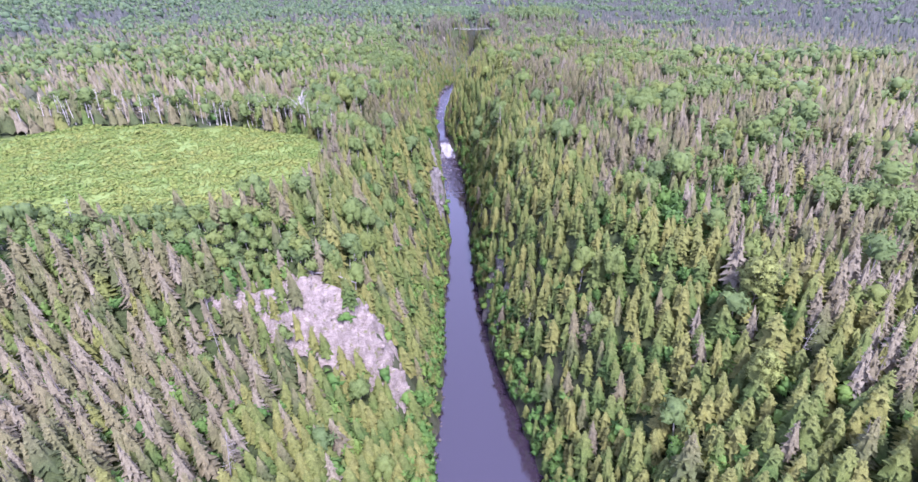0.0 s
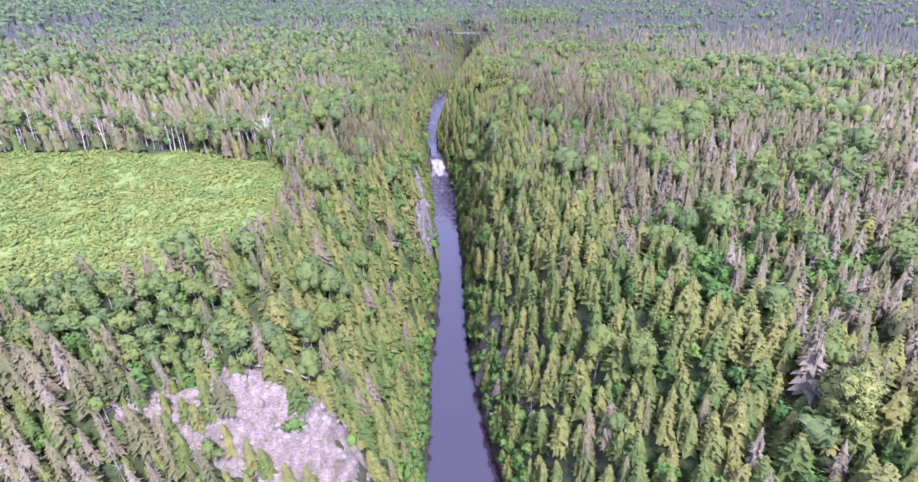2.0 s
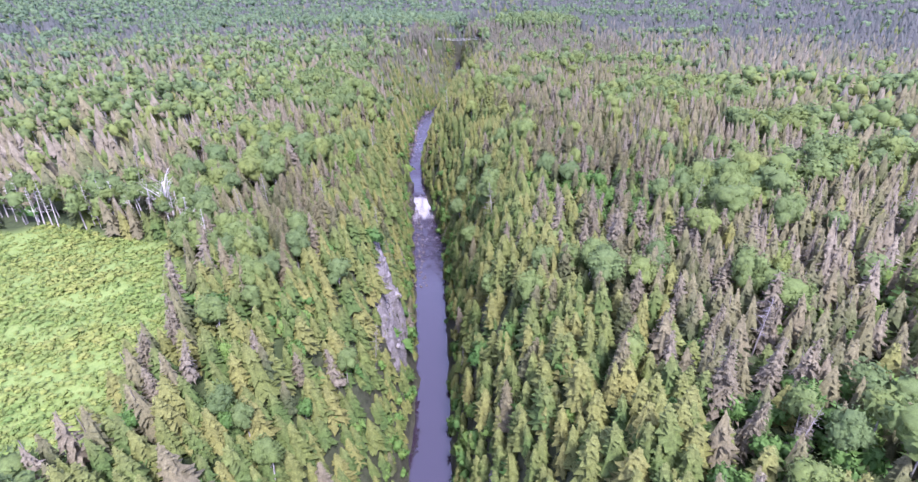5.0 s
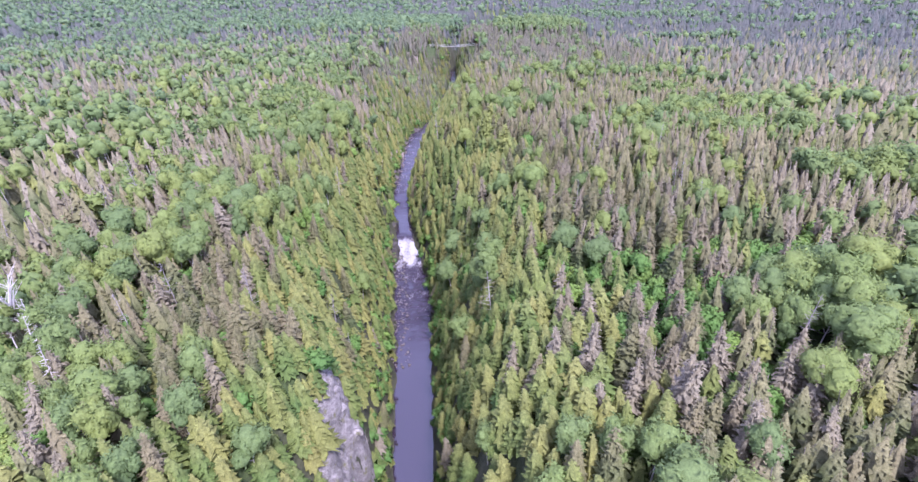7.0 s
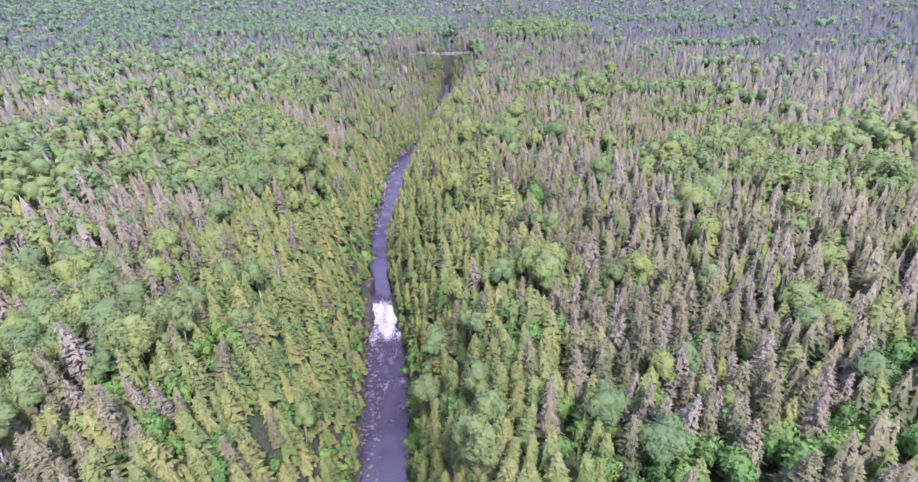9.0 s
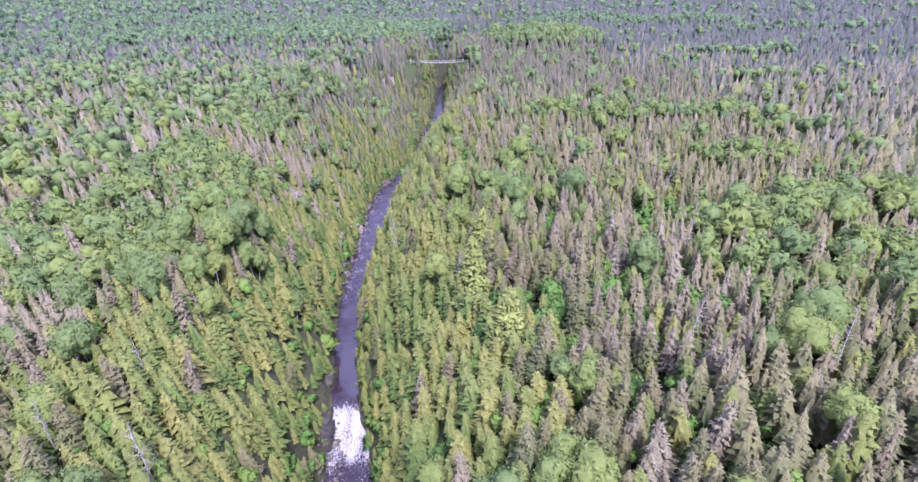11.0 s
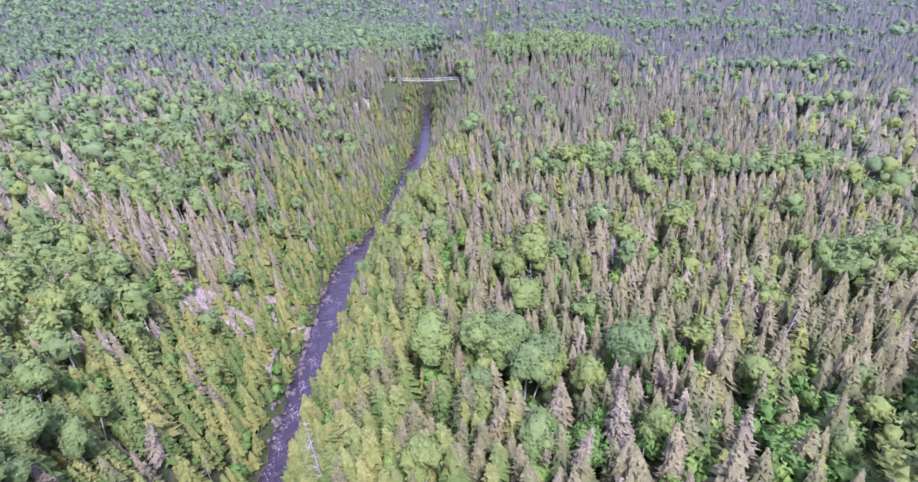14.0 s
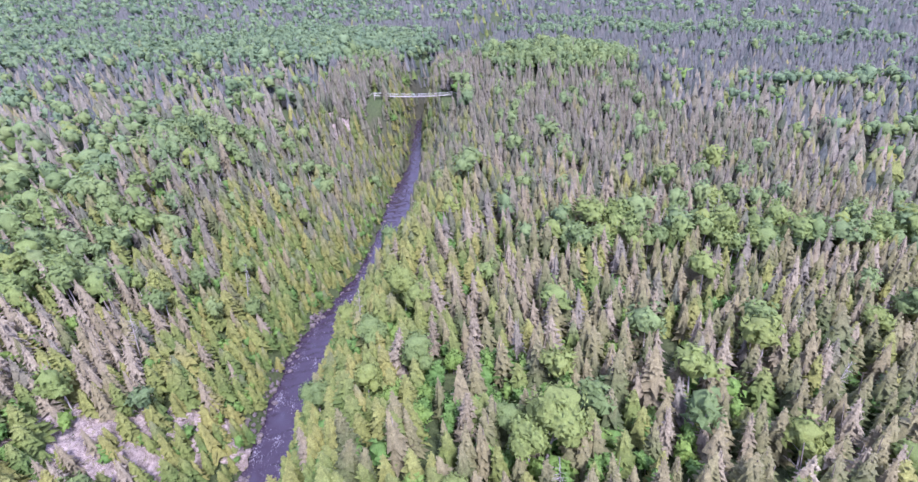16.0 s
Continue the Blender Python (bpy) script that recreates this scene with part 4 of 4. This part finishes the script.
def crag(x, y, z, sx, sy, sz, turn, label):
    """A cracked block of dark rock standing in the water."""
    v, f = ball(np.zeros(3), 1.0, rng, 9, 16, 1.0)
    v = np.sign(v) * np.abs(v) ** 0.75
    lump = np.array([noise.fractal(Vector((p[0] * 1.6 + x, p[1] * 1.6, p[2] * 2.2)), 1.0, 2.1, 4) for p in v])
    v = v * (1 + 0.28 * lump[:, None])
    v[:, 2] = v[:, 2] + 0.35 * (np.round(v[:, 2] * 4) / 4 - v[:, 2])
    ob = mesh_object("rock", v, f, ROCK_DARK)
    ob.matrix_basis = pose(x, y, z, 0, 0, turn)
    ob.scale = (sx, sy, sz)
    tagged(ob, label, "rock")


for x, y, z, sx, sy, sz, turn in ((-13.6, 317, 2.5, 3.2, 6.0, 6.5, 8), (-14.2, 329, 6.0, 2.6, 5.5, 6.0, -6), (-2.6, 323, 3.0, 3.0, 6.5, 6.5, 14), (-5.6, 336, 7.0, 2.4, 6.0, 5.5, 10), (-11.4, 257, 1.0, 2.4, 7.0, 5.0, 4), (-8.6, 226, 1.0, 2.2, 7.0, 5.5, -6)):
    crag(x, y, z, sx, sy, sz, turn, "dark rock wall beside the fast water")

# ---- stones along the shores ----


def boulder(rng):
    v, f = ball(np.zeros(3), 1.0, rng, 4, 7, 0.65)
    return v * rng.uniform(0.8, 1.25, (len(v), 1)), f


def shore(y0, y1, left, count, spread_w, big, wade=1.0):
    y = rng.uniform(y0, y1, count)
    edge = along(y, 2) + rng.uniform(-wade, spread_w, count)
    x = along(y, 1) + np.where(left, -edge, edge)
    return x, y, rng.uniform(0.1, 1.0, count) ** 3 * big + 0.15


stones = [shore(252, 318, True, 420, 2.2, 0.55, 4.5), shore(368, 452, True, 320, 2.2, 0.8, 1.6), shore(452, 560, True, 150, 1.8, 0.6),
          shore(262, 330, False, 40, 1.0, 0.7), shore(370, 560, False, 70, 1.0, 0.6), shore(70, 115, True, 30, 1.0, 0.6)]
sx, sy, sr = (np.concatenate(v) for v in zip(*stones))
forms = [boulder(rng) for _ in range(7)]
order = np.argsort(-sr)
shapes = []
for i, t in enumerate(order[:260]):
    z = max(float(land(sx[t:t + 1], sy[t:t + 1])[0]), float(along(sy[t:t + 1], 3)[0]) - 0.1)
    if i < 7:
        ob = mesh_object("boulder", forms[i][0], forms[i][1], STONE)
        shapes.append(ob)
        tagged(ob, "pale pinkish boulder at the edge of the river", "boulder", "boulders along the shore")
    else:
        ob = shapes[i % 7].copy()
        scene.collection.objects.link(ob)
    ob.matrix_basis = pose(float(sx[t]), float(sy[t]), z, rng.uniform(-12, 12), rng.uniform(-12, 12), rng.uniform(0, 360))
    ob.scale = (float(sr[t]),) * 3

pebbles = [(forms[t % 7][0] * sr[t] + np.array([sx[t], sy[t], max(land(sx[t:t + 1], sy[t:t + 1])[0], along(sy[t:t + 1], 3)[0] - 0.1)]), forms[t % 7][1]) for t in order[260:]]
v, f = joined(pebbles)
tagged(mesh_object("shore_stones", v, f, STONE), "small pinkish stones strewn along the water's edge", "stones", kind="stuff")

# ---- hanging footbridge ----


def footbridge():
    root = new("footbridge")
    root.location = (13.6, 578, 0)
    tagged(root, "long narrow cable footbridge hung high across the gorge", "bridge")
    steel, tree = material("pale_galvanised_steel")
    finish(steel, tree, ramp(tree, noise_tex(tree, 3.0), [(0.3, (0.3, 0.3, 0.31)), (0.7, (0.5, 0.5, 0.52))]), 0.5, spec=0.5)
    plank, tree = material("sun_bleached_planks")
    finish(plank, tree, ramp(tree, noise_tex(tree, 2.0), [(0.3, (0.24, 0.22, 0.21)), (0.7, (0.42, 0.4, 0.39))]), 0.8)
    timber, tree = material("gray_timber")
    finish(timber, tree, ramp(tree, noise_tex(tree, 2.0), [(0.3, (0.2, 0.17, 0.15)), (0.7, (0.36, 0.32, 0.29))]), 0.8)
    span, top = 18.0, 48.6

    def sag(x, low=0.8):
        return top - low * (1 - (x / span) ** 2)

    def bar(p, q, r):
        return rod(p, q, r, r, 5)

    # walkway boards
    boards = []
    box = np.array([(a, b, c) for a in (-0.11, 0.11) for b in (-0.5, 0.5) for c in (-0.03, 0.03)], float)
    quad = np.array([(0, 1, 3), (0, 3, 2), (4, 6, 7), (4, 7, 5), (0, 4, 5), (0, 5, 1), (2, 3, 7), (2, 7, 6), (0, 2, 6), (0, 6, 4), (1, 5, 7), (1, 7, 3)])
    for x in np.arange(-span, span, 0.25):
        boards.append((box + np.array([x, 0, sag(x)]), quad))
    v, f = joined(boards)
    tagged(mesh_object("walkway", v, f, plank, root), "pale bleached boards laid side by side")
    xs = np.linspace(-span, span, 45)
    for y in (-0.62, 0.62):
        for h, r, name in ((-0.06, 0.035, "deck_cable"), (1.15, 0.04, "hand_cable"), (0.55, 0.02, "middle_cable")):
            v, f = joined([bar((a, y, sag(a) + h), (b, y, sag(b) + h), r) for a, b in zip(xs[:-1], xs[1:])])
            mesh_object(name, v, f, steel, root)
        for a in xs[1:-1:2]:
            v, f = bar((0, 0, 0), (0, 0, 1.2), 0.02)
            mesh_object("hanger", v, f, steel, root).location = (float(a), y, float(sag(a)) - 0.05)
    for x in (-span, span):
        gz = float(land(np.array([x + 13.0]), np.array([578.0]))[0])
        for y in (-0.75, 0.75):
            v, f = rod((0, 0, 0), (0, 0, top + 1.3 - gz + 0.8), 0.16, 0.13, 8)
            mesh_object("tower_post", v, f, timber, root).location = (x, y, gz - 0.8)
        v, f = rod((0, -0.95, 0), (0, 0.95, 0), 0.11, 0.11, 6)
        mesh_object("cross_beam", v, f, timber, root).location = (x, 0, top + 1.1)
        for y in (-0.7, 0.7):
            g2 = float(land(np.array([x * 1.3 + 13.0]), np.array([578.0]))[0])
            v, f = bar((0, 0, 0), (x * 0.3, 0, g2 - top - 1.1), 0.035)
            mesh_object("back_stay", v, f, steel, root).location = (x, y, top + 1.1)


footbridge()

# ---- single trees that stand out ----


def lone(kind, x, y, h, label, lean=0.0, turn=0.0, broad=1.0):
    wood_m, crown_m = make_kind(kind, rng, 2)
    root = new(NAME[kind])
    mesh_object("trunk", wood_m[0], wood_m[1], WOOD[kind], root)
    if crown_m is not None:
        mesh_object("crown", crown_m[0], crown_m[1], LEAF[kind], root, up=crown_m[0][:, 2], soft_normals=crown_m[2])
    root.matrix_basis = pose(x, y, float(land(np.array([x]), np.array([y]))[0]), 0, lean, turn)
    root.scale = (h * broad, h * broad, h)
    tagged(root, label, NAME[kind].replace("_", " "))


for kind, x, y, h in (("pine", 55, 82, 13), ("pine", 51, 68, 11), ("young_pine", 22, 305, 15), ("young_pine", 25, 319, 14), ("young_pine", -38, 430, 13), ("young_pine", 27, 289, 13)):
    lone(kind, x, y, h, LABEL["pine"][0], 0, 40 * x)
for x, y, h, broad in ((64, 186, 13.5, 1.0), (57, 181, 12, 0.9), (69, 194, 12.5, 0.95), (76, 203, 14, 1.0), (71, 178, 11.5, 0.9), (66, 279, 12.5, 0.9), (72, 285, 13, 0.9)):
    lone("broad_aspen", x, y, h, "broad domed aspen standing over the thicket", 0, 50 * x, broad)


def bare_birch(x, y, h, lean, turn):
    """A forked bleached birch, its limbs bare."""
    out, tip = [rod((0, 0, -0.05), (0.01, 0, 0.5), 0.017, 0.012, 7)], np.array([0.01, 0, 0.5])
    for i in range(9):
        a, z = i * 2.4 + rng.uniform(-0.4, 0.4), rng.uniform(0.34, 0.62)
        p = np.array([0.01 * z, 0, z])
        q = p + np.array([0.13 * np.cos(a), 0.13 * np.sin(a), rng.uniform(0.16, 0.3)]) * rng.uniform(0.8, 1.2)
        out.append(rod(p, q, 0.008, 0.005, 5))
        for _ in range(5):
            b = a + rng.normal(0, 0.9)
            k = rng.uniform(0.06, 0.15)
            m = p + (q - p) * rng.uniform(0.45, 1)
            out.append(rod(m, m + np.array([k * np.cos(b), k * np.sin(b), k * rng.uniform(0.5, 1.3)]), 0.0035, 0.0012, 4))
    v, f = joined(out)
    root = new("birch")
    mesh_object("trunk", v, f, BARK_WHITE, root)
    root.matrix_basis = pose(x, y, float(land(np.array([x]), np.array([y]))[0]), 0, lean, turn)
    root.scale = (h, h, h)
    tagged(root, "tall bleached birch with bare forked limbs", "birch", "bare trees by the clearing")
    return root


bare_birch(-58.5, 203, 17, -10, 20)

# the tall bare-stemmed trees that wall off the far side of the clearing
protos = []
for i in range(64):
    x = -156 + 112 * (i + rng.uniform(-0.4, 0.4)) / 64
    y = 157 + 46 * max(0.05, 1.06 - abs((x + 101) / 60) ** 3) ** (1 / 3) + rng.uniform(0.5, 6)
    h = rng.uniform(10, 14.5)
    m = pose(float(x), float(y), float(land(np.array([x]), np.array([y]))[0]), rng.normal(0, 3), rng.normal(0, 3), rng.uniform(0, 360))
    if len(protos) < 6:
        root = new("aspen" if len(protos) % 2 == 0 else "snag")
        if len(protos) % 2 == 0:
            crown_m, centres = dome(rng, 5, 380, rng.uniform(0.13, 0.18), 0.62, 0.045, 3, 8, 0.5)
            wood_m = stem(rng, 0.85, 0.015, centres[:4], 5, 0.03)
            mesh_object("crown", crown_m[0], crown_m[1], LEAF["aspen"], root, up=crown_m[0][:, 2], soft_normals=crown_m[2])
            tagged(root, "tall aspen with a long pale bare trunk by the clearing", "aspen", "bare trees by the clearing")
        else:
            wood_m = snag(rng, 26, 0.014, 0.2)
            tagged(root, "pale dead tree standing at the edge of the clearing", "dead tree", "bare trees by the clearing")
        mesh_object("trunk", wood_m[0], wood_m[1], BARK_WHITE, root)
        root.matrix_basis = m
        protos.append(root)
        root.scale = (h, h, h)
    else:
        copy_thing(protos[i % 6], m).scale = (h, h, h)

# a bleached trunk lying along the top of the bald rock
v, f = joined([rod((0, 0, 0), (6.0, 0.4, -0.5), 0.24, 0.2, 7), rod((6.0, 0.4, -0.5), (11.5, -0.6, -2.4), 0.2, 0.1, 7)] +
              [rod((1.5 + k * 1.3, 0.1, 0), (2.0 + k * 1.3, 0.8 * (-1) ** k, 0.6 - 0.25 * k), 0.05, 0.02, 4) for k in range(6)])
log = mesh_object("fallen_log", v, f, BARK_DEAD)
log.location = (-34, 100.5, float(land(np.array([-34.0]), np.array([100.5]))[0]) + 1.7)
tagged(log, "bleached fallen trunk lying along the top of the rock", "log")
